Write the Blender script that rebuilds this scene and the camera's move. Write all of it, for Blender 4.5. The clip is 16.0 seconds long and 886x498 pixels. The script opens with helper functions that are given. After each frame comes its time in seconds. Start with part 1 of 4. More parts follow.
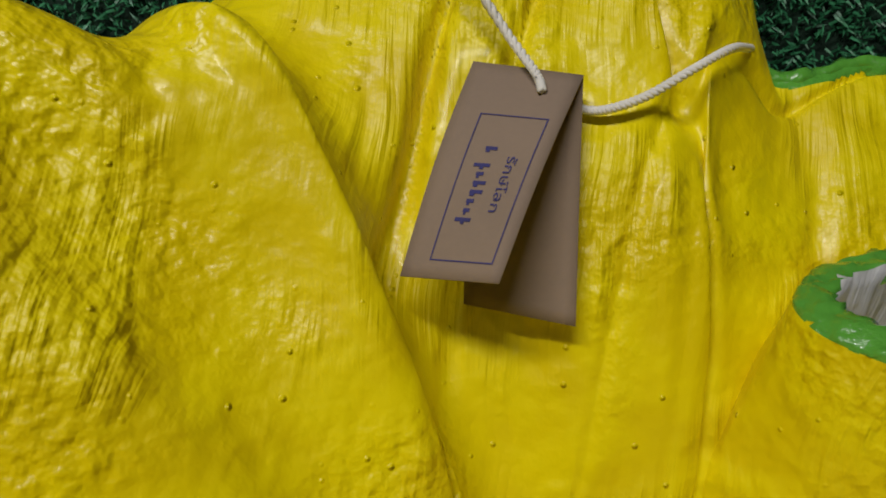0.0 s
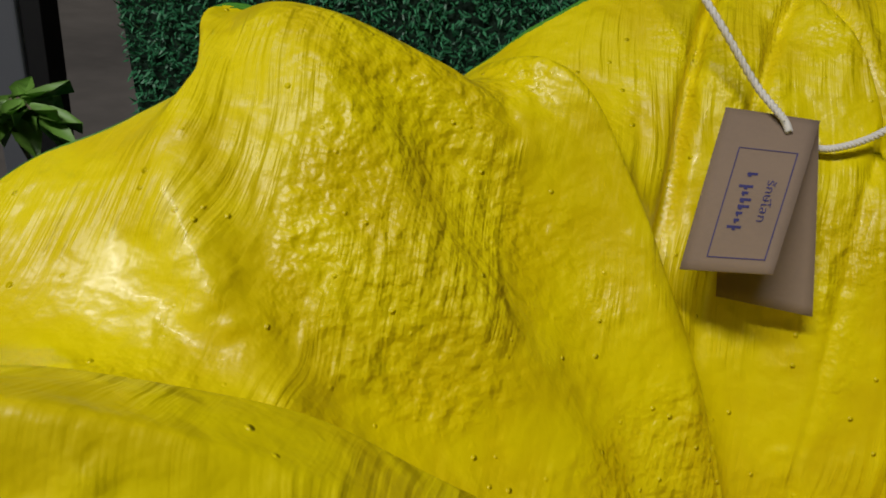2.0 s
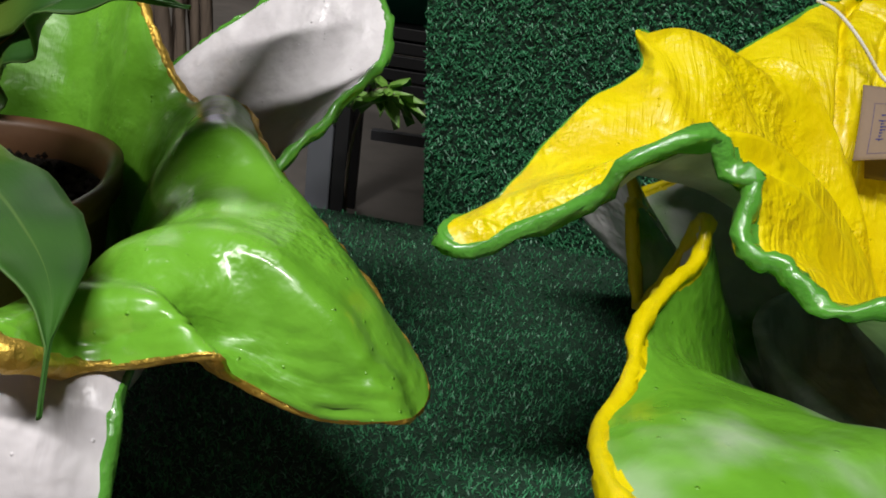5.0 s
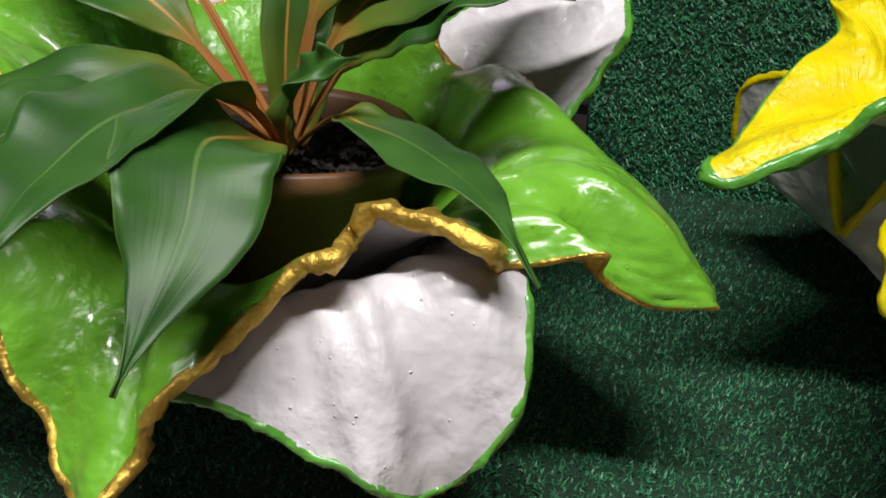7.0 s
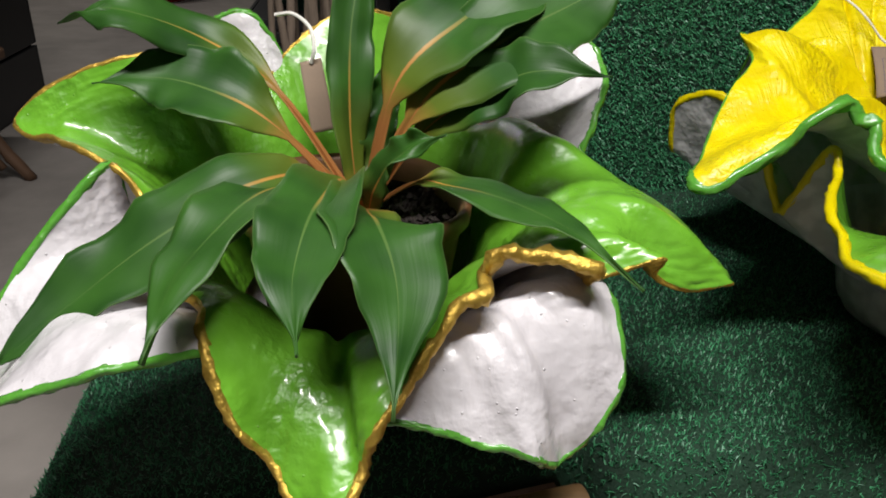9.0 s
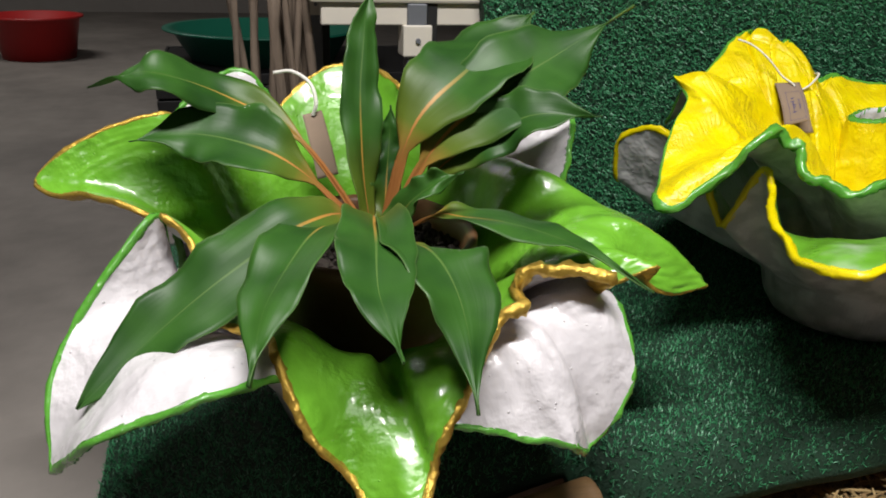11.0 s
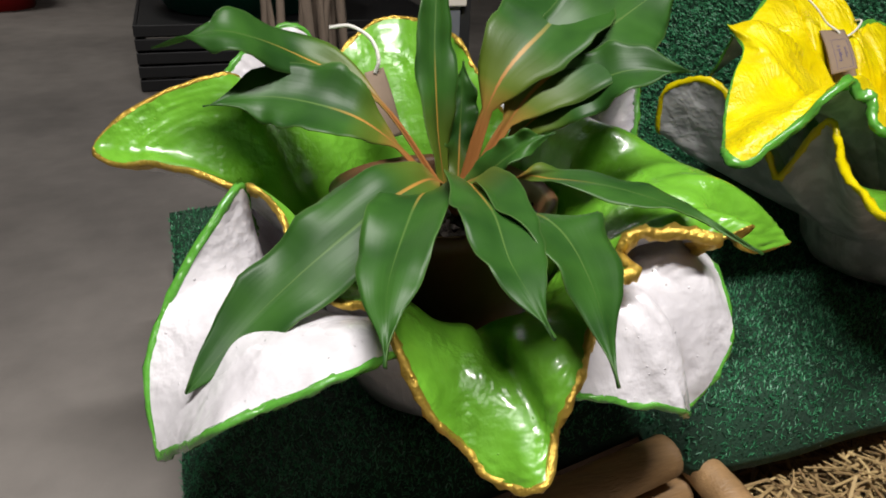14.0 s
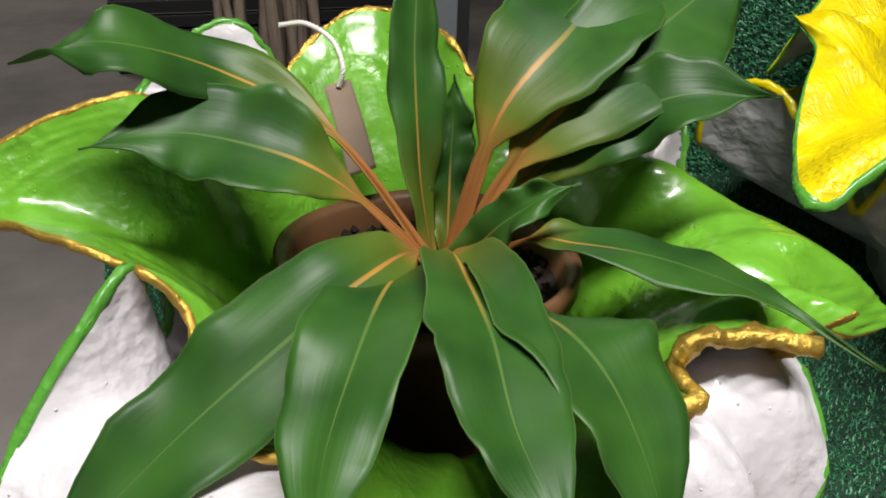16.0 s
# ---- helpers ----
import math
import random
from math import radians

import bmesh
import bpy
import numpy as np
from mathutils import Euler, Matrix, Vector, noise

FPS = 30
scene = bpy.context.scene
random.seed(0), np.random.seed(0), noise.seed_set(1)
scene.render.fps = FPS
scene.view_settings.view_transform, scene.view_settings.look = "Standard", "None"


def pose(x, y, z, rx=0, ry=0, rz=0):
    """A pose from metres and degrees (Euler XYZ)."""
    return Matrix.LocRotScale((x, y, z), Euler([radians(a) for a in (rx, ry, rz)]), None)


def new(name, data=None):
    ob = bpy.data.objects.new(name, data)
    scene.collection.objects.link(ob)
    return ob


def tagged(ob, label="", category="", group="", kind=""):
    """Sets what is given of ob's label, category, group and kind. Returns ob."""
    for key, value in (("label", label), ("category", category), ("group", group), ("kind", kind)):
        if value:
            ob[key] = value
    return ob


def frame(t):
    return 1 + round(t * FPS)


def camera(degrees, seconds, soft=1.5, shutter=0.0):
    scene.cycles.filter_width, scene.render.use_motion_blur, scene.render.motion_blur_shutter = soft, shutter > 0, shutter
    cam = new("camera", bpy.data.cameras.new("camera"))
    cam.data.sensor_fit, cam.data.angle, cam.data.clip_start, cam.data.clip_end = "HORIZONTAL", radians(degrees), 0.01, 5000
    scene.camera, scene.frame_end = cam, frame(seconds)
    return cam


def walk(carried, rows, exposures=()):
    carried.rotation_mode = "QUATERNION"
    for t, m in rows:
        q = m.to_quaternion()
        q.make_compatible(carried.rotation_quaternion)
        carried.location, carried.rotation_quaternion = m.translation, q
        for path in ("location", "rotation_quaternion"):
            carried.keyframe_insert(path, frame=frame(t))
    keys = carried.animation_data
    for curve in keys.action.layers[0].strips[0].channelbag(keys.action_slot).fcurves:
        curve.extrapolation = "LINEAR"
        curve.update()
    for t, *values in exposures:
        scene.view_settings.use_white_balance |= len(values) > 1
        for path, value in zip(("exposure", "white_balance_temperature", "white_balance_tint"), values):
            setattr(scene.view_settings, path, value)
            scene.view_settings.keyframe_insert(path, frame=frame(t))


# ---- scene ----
cam = camera(61.48, 16.0, soft=1.8)
PATH = [
    (0.0, pose(0.5188, 0.0324, 0.3580, 59.41, -5.67, 3.47)),
    (0.5, pose(0.5063, 0.0293, 0.3588, 59.28, -6.03, 4.41)),
    (1.0, pose(0.4876, 0.0158, 0.3585, 60.44, -6.02, 5.98)),
    (1.5, pose(0.4634, -0.0005, 0.3653, 61.37, -6.37, 6.56)),
    (2.0, pose(0.4426, -0.0368, 0.3659, 62.31, -6.39, 7.70)),
    (2.5, pose(0.4181, -0.0818, 0.3749, 62.26, -6.92, 7.08)),
    (3.0, pose(0.3811, -0.1334, 0.3749, 63.04, -7.00, 5.94)),
    (5.5, pose(0.1887, -0.3664, 0.3709, 65.33, -7.82, 4.08)),
    (6.0, pose(0.1419, -0.3979, 0.3683, 65.02, -7.58, 4.85)),
    (6.5, pose(0.1109, -0.4257, 0.3740, 63.81, -6.88, 5.58)),
    (7.0, pose(0.0856, -0.4491, 0.3832, 62.25, -5.69, 6.25)),
    (7.5, pose(0.0401, -0.4810, 0.3985, 61.36, -4.09, 4.66)),
    (8.0, pose(-0.0006, -0.4984, 0.4258, 60.83, -2.55, 1.80)),
    (8.5, pose(-0.0336, -0.5242, 0.4392, 62.04, -2.14, -2.39)),
    (11.0, pose(-0.1897, -0.6005, 0.4586, 67.43, -1.89, -15.71)),
    (11.5, pose(-0.1870, -0.5720, 0.4669, 67.01, -1.84, -14.48)),
    (12.0, pose(-0.1909, -0.5723, 0.4797, 66.68, -1.56, -14.31)),
    (12.5, pose(-0.2264, -0.5818, 0.4755, 66.21, -1.19, -16.04)),
    (13.0, pose(-0.2541, -0.5849, 0.4779, 64.92, -1.44, -17.65)),
    (13.5, pose(-0.2778, -0.5770, 0.4712, 64.32, -1.63, -18.61)),
    (14.0, pose(-0.2844, -0.5445, 0.4598, 63.54, -1.79, -18.82)),
    (14.5, pose(-0.2765, -0.4939, 0.4528, 62.43, -2.23, -17.91)),
    (15.0, pose(-0.2546, -0.4532, 0.4477, 61.69, -2.30, -18.03)),
    (15.5, pose(-0.2370, -0.4029, 0.4453, 61.40, -2.13, -18.55)),
    (16.0, pose(-0.2072, -0.3689, 0.4475, 61.36, -1.69, -18.24)),
]
walk(cam, PATH, [(0.0, -0.64), (2.0, -0.68), (3.0, -0.52), (5.5, 0.05), (8.5, 0.15), (11.0, 0.3),(16.0,0.3)])


# ---------------------------------------------------------------- world and light
def build_world():
    w = bpy.data.worlds.new("night")
    scene.world = w
    w.use_nodes = True
    bg = w.node_tree.nodes["Background"]
    bg.inputs[0].default_value = (0.9, 0.95, 1.0, 1)
    bg.inputs[1].default_value = 0.08


build_world()
LAMP = (-0.15, -0.66, 1.93)


def area_lamp(name, place, size_x, size_y, watts, colour):
    d = bpy.data.lights.new(name, "AREA")
    d.shape, d.size, d.size_y, d.energy, d.color = "RECTANGLE", size_x, size_y, watts, colour
    ob = new(name, d)
    ob.location = place
    return ob


area_lamp("tube_light", (LAMP[0], LAMP[1], LAMP[2] - 0.05), 1.15, 0.09, 52.0, (1.0, 0.965, 0.95))
# unseen second lamp, added as fill for softer shadows and the far floor
area_lamp("far_fill_light", (-1.6, 3.4, 2.2), 1.15, 0.09, 21.0, (1.0, 0.96, 0.92))
scene.view_settings.exposure = 0.0


# ---------------------------------------------------------------- materials
def material(name, base, rough=0.5, metal=0.0, spec=0.5, vary=0.15, scale=30.0, bump=0.0, bump_scale=80.0, coat=0.0,
             second=None, stretch=(1, 1, 1), bump_dist=0.004, vary_scale=None):
    """A painted or natural surface: colour varied at two scales, with fine relief."""
    m = bpy.data.materials.new(name)
    m.use_nodes = True
    nt = m.node_tree
    n, l = nt.nodes, nt.links
    p = n["Principled BSDF"]
    p.inputs["Roughness"].default_value = rough
    p.inputs["Metallic"].default_value = metal
    p.inputs["Specular IOR Level"].default_value = spec
    p.inputs["Coat Weight"].default_value = coat
    p.inputs["Coat Roughness"].default_value = 0.12
    tc = n.new("ShaderNodeTexCoord")
    mp = n.new("ShaderNodeMapping")
    mp.inputs["Scale"].default_value = stretch
    l.new(tc.outputs["Object"], mp.inputs[0])
    n1 = n.new("ShaderNodeTexNoise")
    n1.inputs["Scale"].default_value = vary_scale or scale * 0.35
    n1.inputs["Detail"].default_value = 5
    n2 = n.new("ShaderNodeTexNoise")
    n2.inputs["Scale"].default_value = scale * 4
    n2.inputs["Detail"].default_value = 4
    l.new(mp.outputs[0], n1.inputs[0])
    l.new(mp.outputs[0], n2.inputs[0])
    add = n.new("ShaderNodeMath")
    add.operation = "MULTIPLY_ADD"
    add.inputs[1].default_value = 0.4
    l.new(n2.outputs[0], add.inputs[0])
    l.new(n1.outputs[0], add.inputs[2])
    ramp = n.new("ShaderNodeValToRGB")
    ramp.color_ramp.elements[0].position, ramp.color_ramp.elements[1].position = 0.45, 0.95
    dark = tuple(c * (1 - vary) for c in base)
    ramp.color_ramp.elements[0].color = (*(second or dark), 1)
    ramp.color_ramp.elements[1].color = (*base, 1)
    l.new(add.outputs[0], ramp.inputs[0])
    l.new(ramp.outputs[0], p.inputs["Base Color"])
    rr = n.new("ShaderNodeMapRange")
    rr.inputs[3].default_value, rr.inputs[4].default_value = max(rough - 0.08, 0.02), min(rough + 0.12, 1)
    l.new(n1.outputs[0], rr.inputs[0])
    l.new(rr.outputs[0], p.inputs["Roughness"])
    if bump:
        b1 = n.new("ShaderNodeTexNoise")
        b1.inputs["Scale"].default_value = bump_scale
        b1.inputs["Detail"].default_value = 6
        b1.inputs["Roughness"].default_value = 0.55
        l.new(mp.outputs[0], b1.inputs[0])
        bp = n.new("ShaderNodeBump")
        bp.inputs["Strength"].default_value = bump
        bp.inputs["Distance"].default_value = bump_dist
        l.new(b1.outputs[0], bp.inputs["Height"])
        l.new(bp.outputs[0], p.inputs["Normal"])
    return m


def paint(name, base, second, rough, coat, streak, lumps, relief=0.0035, wash=None, pimples=0.3, grain=120, gloss=0.5, brushed=False):
    """Thick brushed gloss paint over cement cloth: patches of short brush strokes that run down the cloth (UV),
    soft lumps, small drips and dots."""
    m = bpy.data.materials.new(name)
    m.use_nodes = True
    nt = m.node_tree
    n, l = nt.nodes, nt.links
    p = n["Principled BSDF"]
    p.inputs["Specular IOR Level"].default_value = gloss
    p.inputs["Coat Weight"].default_value = coat
    p.inputs["Coat Roughness"].default_value = 0.12
    tc = n.new("ShaderNodeTexCoord")

    def tex(scale, detail, coarse=0.5, twist=0.0, source=None):
        t = n.new("ShaderNodeTexNoise")
        t.inputs["Scale"].default_value, t.inputs["Detail"].default_value = scale, detail
        t.inputs["Roughness"].default_value, t.inputs["Distortion"].default_value = coarse, twist
        l.new(source or tc.outputs["Object"], t.inputs[0])
        return t.outputs[0]

    def ramp(source, a, b, lo=0.0, hi=1.0):
        r = n.new("ShaderNodeMapRange")
        r.interpolation_type = "SMOOTHSTEP"
        r.inputs[1].default_value, r.inputs[2].default_value = a, b
        r.inputs[3].default_value, r.inputs[4].default_value = lo, hi
        l.new(source, r.inputs[0])
        return r.outputs[0]

    def calc(kind, a, b, c=None):
        r = n.new("ShaderNodeMath")
        r.operation = kind
        for k, v in enumerate((a, b, c)):
            if v is None:
                continue
            if isinstance(v, (int, float)):
                r.inputs[k].default_value = v
            else:
                l.new(v, r.inputs[k])
        return r.outputs[0]

    # the UV is bent a little, so that no two strokes run quite alike
    bend = n.new("ShaderNodeVectorMath")
    bend.operation = "MULTIPLY_ADD"
    bent = n.new("ShaderNodeTexNoise")
    bent.inputs["Scale"].default_value = 14
    l.new(tc.outputs["Object"], bent.inputs[0])
    l.new(bent.outputs["Color"], bend.inputs[0])
    bend.inputs[1].default_value = (0.022, 0.05, 0)
    l.new(tc.outputs["UV"], bend.inputs[2])
    mp = n.new("ShaderNodeMapping")
    mp.inputs["Scale"].default_value = (170, 5.0, 1)
    l.new(bend.outputs[0], mp.inputs[0])
    if brushed:
        bend.inputs[1].default_value = (0.03, 0.03, 0.03)
        l.new(tc.outputs["Object"], bend.inputs[2])
        bent.inputs["Scale"].default_value = 9
        mp.inputs["Scale"].default_value = (210, 11, 11)
    strokes = tex(1.0, 3, 0.5, 0.2, mp.outputs[0])
    patch = tex(21, 3, 0.5)
    lump = tex(38, 3, 0.4)
    fine = tex(grain, 2, 0.4)
    rough_patch = tex(13, 2, 0.5, 0.6)
    vor = n.new("ShaderNodeTexVoronoi")
    vor.inputs["Scale"].default_value = 170
    l.new(tc.outputs["Object"], vor.inputs[0])
    dots = ramp(vor.outputs["Distance"], 0.2, 0.0)
    chance = n.new("ShaderNodeSeparateColor")
    l.new(vor.outputs["Color"], chance.inputs[0])
    dots = calc("MULTIPLY", dots, ramp(chance.outputs[0], 0.76, 0.9))
    h = calc("MULTIPLY", strokes, ramp(patch, 0.44, 0.62, 0.1 * streak, streak))
    h = calc("MULTIPLY_ADD", lump, lumps, h)
    h = calc("MULTIPLY_ADD", calc("MULTIPLY", fine, ramp(rough_patch, 0.44, 0.64, 0.22, 1.0)), pimples, h)
    h = calc("MULTIPLY_ADD", dots, 0.2, h)
    bp = n.new("ShaderNodeBump")
    bp.inputs["Strength"].default_value, bp.inputs["Distance"].default_value = 1.0, relief
    l.new(h, bp.inputs["Height"])
    l.new(bp.outputs[0], p.inputs["Normal"])
    mix = n.new("ShaderNodeMix")
    mix.data_type = "RGBA"
    mix.inputs[6].default_value, mix.inputs[7].default_value = (*second, 1), (*base, 1)
    l.new(ramp(calc("MULTIPLY_ADD", strokes, 0.12, lump), 0.42, 0.68), mix.inputs[0])
    out = mix.outputs[2]
    if wash:
        mix3 = n.new("ShaderNodeMix")
        mix3.data_type = "RGBA"
        mix3.inputs[7].default_value = (*wash, 1)
        l.new(ramp(tex(7, 4), 0.42, 0.56), mix3.inputs[0])
        l.new(out, mix3.inputs[6])
        out = mix3.outputs[2]
    l.new(out, p.inputs["Base Color"])
    l.new(ramp(patch, 0.3, 0.7, rough - 0.06, rough + 0.1), p.inputs["Roughness"])
    return m


def leaf_material():
    m = bpy.data.materials.new("leaf")
    m.use_nodes = True
    nt = m.node_tree
    n, l = nt.nodes, nt.links
    p = n["Principled BSDF"]
    p.inputs["Roughness"].default_value = 0.46
    p.inputs["Specular IOR Level"].default_value = 0.38
    p.inputs["Subsurface Weight"].default_value = 0.0
    uv = n.new("ShaderNodeTexCoord")
    sep = n.new("ShaderNodeSeparateXYZ")
    l.new(uv.outputs["UV"], sep.inputs[0])
    noise_ = n.new("ShaderNodeTexNoise")
    noise_.inputs["Scale"].default_value = 22
    l.new(uv.outputs["Object"], noise_.inputs[0])
    green = n.new("ShaderNodeValToRGB")
    green.color_ramp.elements[0].position, green.color_ramp.elements[1].position = 0.3, 0.75
    green.color_ramp.elements[0].color = (0.017, 0.066, 0.010, 1)
    green.color_ramp.elements[1].color = (0.042, 0.134, 0.017, 1)
    l.new(noise_.outputs[0], green.inputs[0])
    # long parallel veins
    mp = n.new("ShaderNodeMapping")
    mp.inputs["Scale"].default_value = (13, 0.7, 1)
    l.new(uv.outputs["UV"], mp.inputs[0])
    vein = n.new("ShaderNodeTexNoise")
    vein.inputs["Scale"].default_value, vein.inputs["Detail"].default_value = 1.0, 2
    l.new(mp.outputs[0], vein.inputs[0])
    dist = n.new("ShaderNodeMath")
    dist.operation = "SUBTRACT"
    dist.inputs[1].default_value = 0.5
    l.new(sep.outputs[0], dist.inputs[0])
    ab = n.new("ShaderNodeMath")
    ab.operation = "ABSOLUTE"
    l.new(dist.outputs[0], ab.inputs[0])
    # the midrib: wide and orange at the stalk, thin and pale towards the tip
    width = n.new("ShaderNodeMapRange")
    width.inputs[1].default_value, width.inputs[2].default_value = 0.15, 0.8
    width.inputs[3].default_value, width.inputs[4].default_value = 0.046, 0.004
    l.new(sep.outputs[1], width.inputs[0])
    rib = n.new("ShaderNodeMath")
    rib.operation = "DIVIDE"
    l.new(ab.outputs[0], rib.inputs[0])
    l.new(width.outputs[0], rib.inputs[1])
    ribm = n.new("ShaderNodeMapRange")
    ribm.inputs[1].default_value, ribm.inputs[2].default_value = 0.5, 1.0
    ribm.inputs[3].default_value, ribm.inputs[4].default_value = 1.0, 0.0
    l.new(rib.outputs[0], ribm.inputs[0])
    stalk = n.new("ShaderNodeMapRange")
    stalk.inputs[1].default_value, stalk.inputs[2].default_value = 0.17, 0.27
    stalk.inputs[3].default_value, stalk.inputs[4].default_value = 1.0, 0.0
    l.new(sep.outputs[1], stalk.inputs[0])
    mx = n.new("ShaderNodeMath")
    mx.operation = "MAXIMUM"
    l.new(ribm.outputs[0], mx.inputs[0])
    l.new(stalk.outputs[0], mx.inputs[1])
    oc = n.new("ShaderNodeValToRGB")
    oc.color_ramp.elements[0].position, oc.color_ramp.elements[1].position = 0.22, 0.52
    oc.color_ramp.elements[0].color = (0.42, 0.17, 0.05, 1)
    oc.color_ramp.elements[1].color = (0.085, 0.17, 0.035, 1)
    e = oc.color_ramp.elements.new(0.36)
    e.color = (0.48, 0.26, 0.05, 1)
    l.new(sep.outputs[1], oc.inputs[0])
    mix = n.new("ShaderNodeMix")
    mix.data_type = "RGBA"
    l.new(mx.outputs[0], mix.inputs[0])
    l.new(green.outputs[0], mix.inputs[6])
    l.new(oc.outputs[0], mix.inputs[7])
    # pale thin edge
    edge = n.new("ShaderNodeMapRange")
    edge.inputs[1].default_value, edge.inputs[2].default_value = 0.482, 0.497
    edge.inputs[3].default_value, edge.inputs[4].default_value = 0.0, 0.35
    l.new(ab.outputs[0], edge.inputs[0])
    mix2 = n.new("ShaderNodeMix")
    mix2.data_type = "RGBA"
    mix2.inputs[7].default_value = (0.16, 0.26, 0.08, 1)
    l.new(edge.outputs[0], mix2.inputs[0])
    l.new(mix.outputs[2], mix2.inputs[6])
    # fresh yellow-green where the blade leaves the stalk
    young_green = n.new("ShaderNodeMapRange")
    young_green.inputs[1].default_value, young_green.inputs[2].default_value = 0.22, 0.42
    young_green.inputs[3].default_value, young_green.inputs[4].default_value = 0.75, 0.0
    l.new(sep.outputs[1], young_green.inputs[0])
    fresh = n.new("ShaderNodeMix")
    fresh.data_type = "RGBA"
    fresh.inputs[7].default_value = (0.17, 0.20, 0.018, 1)
    l.new(young_green.outputs[0], fresh.inputs[0])
    l.new(green.outputs[0], fresh.inputs[6])
    l.new(fresh.outputs[2], mix.inputs[6])
    l.new(mix2.outputs[2], p.inputs["Base Color"])
    bp = n.new("ShaderNodeBump")
    bp.inputs["Strength"].default_value, bp.inputs["Distance"].default_value = 0.15, 0.002
    l.new(vein.outputs[0], bp.inputs["Height"])
    l.new(bp.outputs[0], p.inputs["Normal"])
    tr = n.new("ShaderNodeBsdfTranslucent")
    tr.inputs[0].default_value = (0.06, 0.22, 0.02, 1)
    ms = n.new("ShaderNodeMixShader")
    ms.inputs[0].default_value = 0.14
    l.new(p.outputs[0], ms.inputs[1])
    l.new(tr.outputs[0], ms.inputs[2])
    l.new(ms.outputs[0], n["Material Output"].inputs[0])
    return m


def grass_material(name, low, high, rough, painted_glint=None):
    m = bpy.data.materials.new(name)
    m.use_nodes = True
    n, l = m.node_tree.nodes, m.node_tree.links
    p = n["Principled BSDF"]
    p.inputs["Roughness"].default_value = rough
    g = n.new("ShaderNodeNewGeometry")
    r = n.new("ShaderNodeValToRGB")
    r.color_ramp.elements[0].color, r.color_ramp.elements[1].color = (*low, 1), (*high, 1)
    # a few blades take a pale base colour that stands in for specular glints
    if painted_glint:
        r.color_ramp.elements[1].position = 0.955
        r.color_ramp.elements.new(0.97).color = (*painted_glint, 1)
    l.new(g.outputs["Random Per Island"], r.inputs[0])
    l.new(r.outputs[0], p.inputs["Base Color"])
    return m


M_GREEN = paint("green_gloss_paint", (0.155, 0.42, 0.03), (0.125, 0.35, 0.022), 0.33, 0.42, 0.2, 0.5, 0.0042, pimples=0.75)
M_YELLOW = paint("yellow_gloss_paint", (0.80, 0.67, 0.0), (0.72, 0.57, 0.0), 0.38, 0.07, 0.56, 0.55, 0.0056, pimples=0.52, grain=200, gloss=0.42, brushed=True)
M_WHITE = paint("white_gloss_paint", (0.72, 0.695, 0.71), (0.63, 0.605, 0.62), 0.32, 0.45, 0.3, 0.7, 0.005, pimples=0.38)
M_GREYWHITE = paint("thin_white_wash_on_cement", (0.66, 0.66, 0.65), (0.44, 0.45, 0.44), 0.45, 0.15, 0.4, 0.8, 0.005)
M_GREENWASH = paint("green_paint_with_white_wash", (0.155, 0.42, 0.03), (0.125, 0.35, 0.022), 0.28, 0.4, 0.3, 0.6, 0.0045, (0.56, 0.60, 0.54))
M_GOLD = material("gold_paint", (0.78, 0.52, 0.09), 0.32, 0.7, vary=0.45, scale=60, bump=0.7, bump_scale=160)
M_GREENRIM = material("green_rim_paint", (0.11, 0.38, 0.045), 0.17, vary=0.25, scale=60, bump=0.45, bump_scale=130, coat=0.6, bump_dist=0.005)
M_YELLOWRIM = material("yellow_rim_paint", (0.80, 0.66, 0.0), 0.3, vary=0.2, scale=60, bump=0.35, bump_scale=140, coat=0.3)
M_LEAF = leaf_material()
M_SOIL = material("potting_soil", (0.035, 0.024, 0.018), 0.85, vary=0.7, scale=70, bump=1.0, bump_scale=90, bump_dist=0.01)
M_POT = material("brown_plastic_pot", (0.16, 0.075, 0.03), 0.45, vary=0.3, scale=12, bump=0.1)
M_TURF = material("turf_backing", (0.008, 0.045, 0.02), 0.8, vary=0.5, scale=60, bump=0.6, bump_scale=300)
# the last, pale colour is the glint painted onto scattered blades
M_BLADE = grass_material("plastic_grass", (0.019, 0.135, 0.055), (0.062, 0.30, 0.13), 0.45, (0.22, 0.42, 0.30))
M_CONCRETE = material("stained_concrete", (0.27, 0.245, 0.22), 0.75, vary=0.5, scale=3.0, bump=0.3, bump_scale=60, vary_scale=1.6)
M_CARD = material("kraft_card", (0.26, 0.19, 0.135), 0.85, vary=0.12, scale=120, bump=0.12, bump_scale=600, bump_dist=0.001)
M_INK = material("blue_stamp_ink", (0.045, 0.042, 0.17), 0.8, vary=0.35, scale=400)
M_CORD = material("white_cotton_cord", (0.78, 0.76, 0.70), 0.9, vary=0.12, scale=200)
M_BAMBOO = material("weathered_bamboo", (0.42, 0.25, 0.11), 0.5, vary=0.5, scale=14, bump=0.35, bump_scale=60, stretch=(1, 8, 8))
M_STRAW = grass_material("dry_straw", (0.20, 0.12, 0.05), (0.55, 0.40, 0.18), 0.6)
M_DARKWOOD = material("dark_wood", (0.12, 0.065, 0.035), 0.6, vary=0.4, scale=10, bump=0.4, bump_scale=40)
M_CREAM = material("cream_painted_metal", (0.62, 0.58, 0.50), 0.4, vary=0.1, scale=8, bump=0.05)
M_STEEL = material("grey_painted_steel", (0.16, 0.17, 0.19), 0.4, metal=0.2, vary=0.15, scale=10)
M_TRAY = material("green_plastic", (0.01, 0.16, 0.10), 0.4, vary=0.15, scale=8)
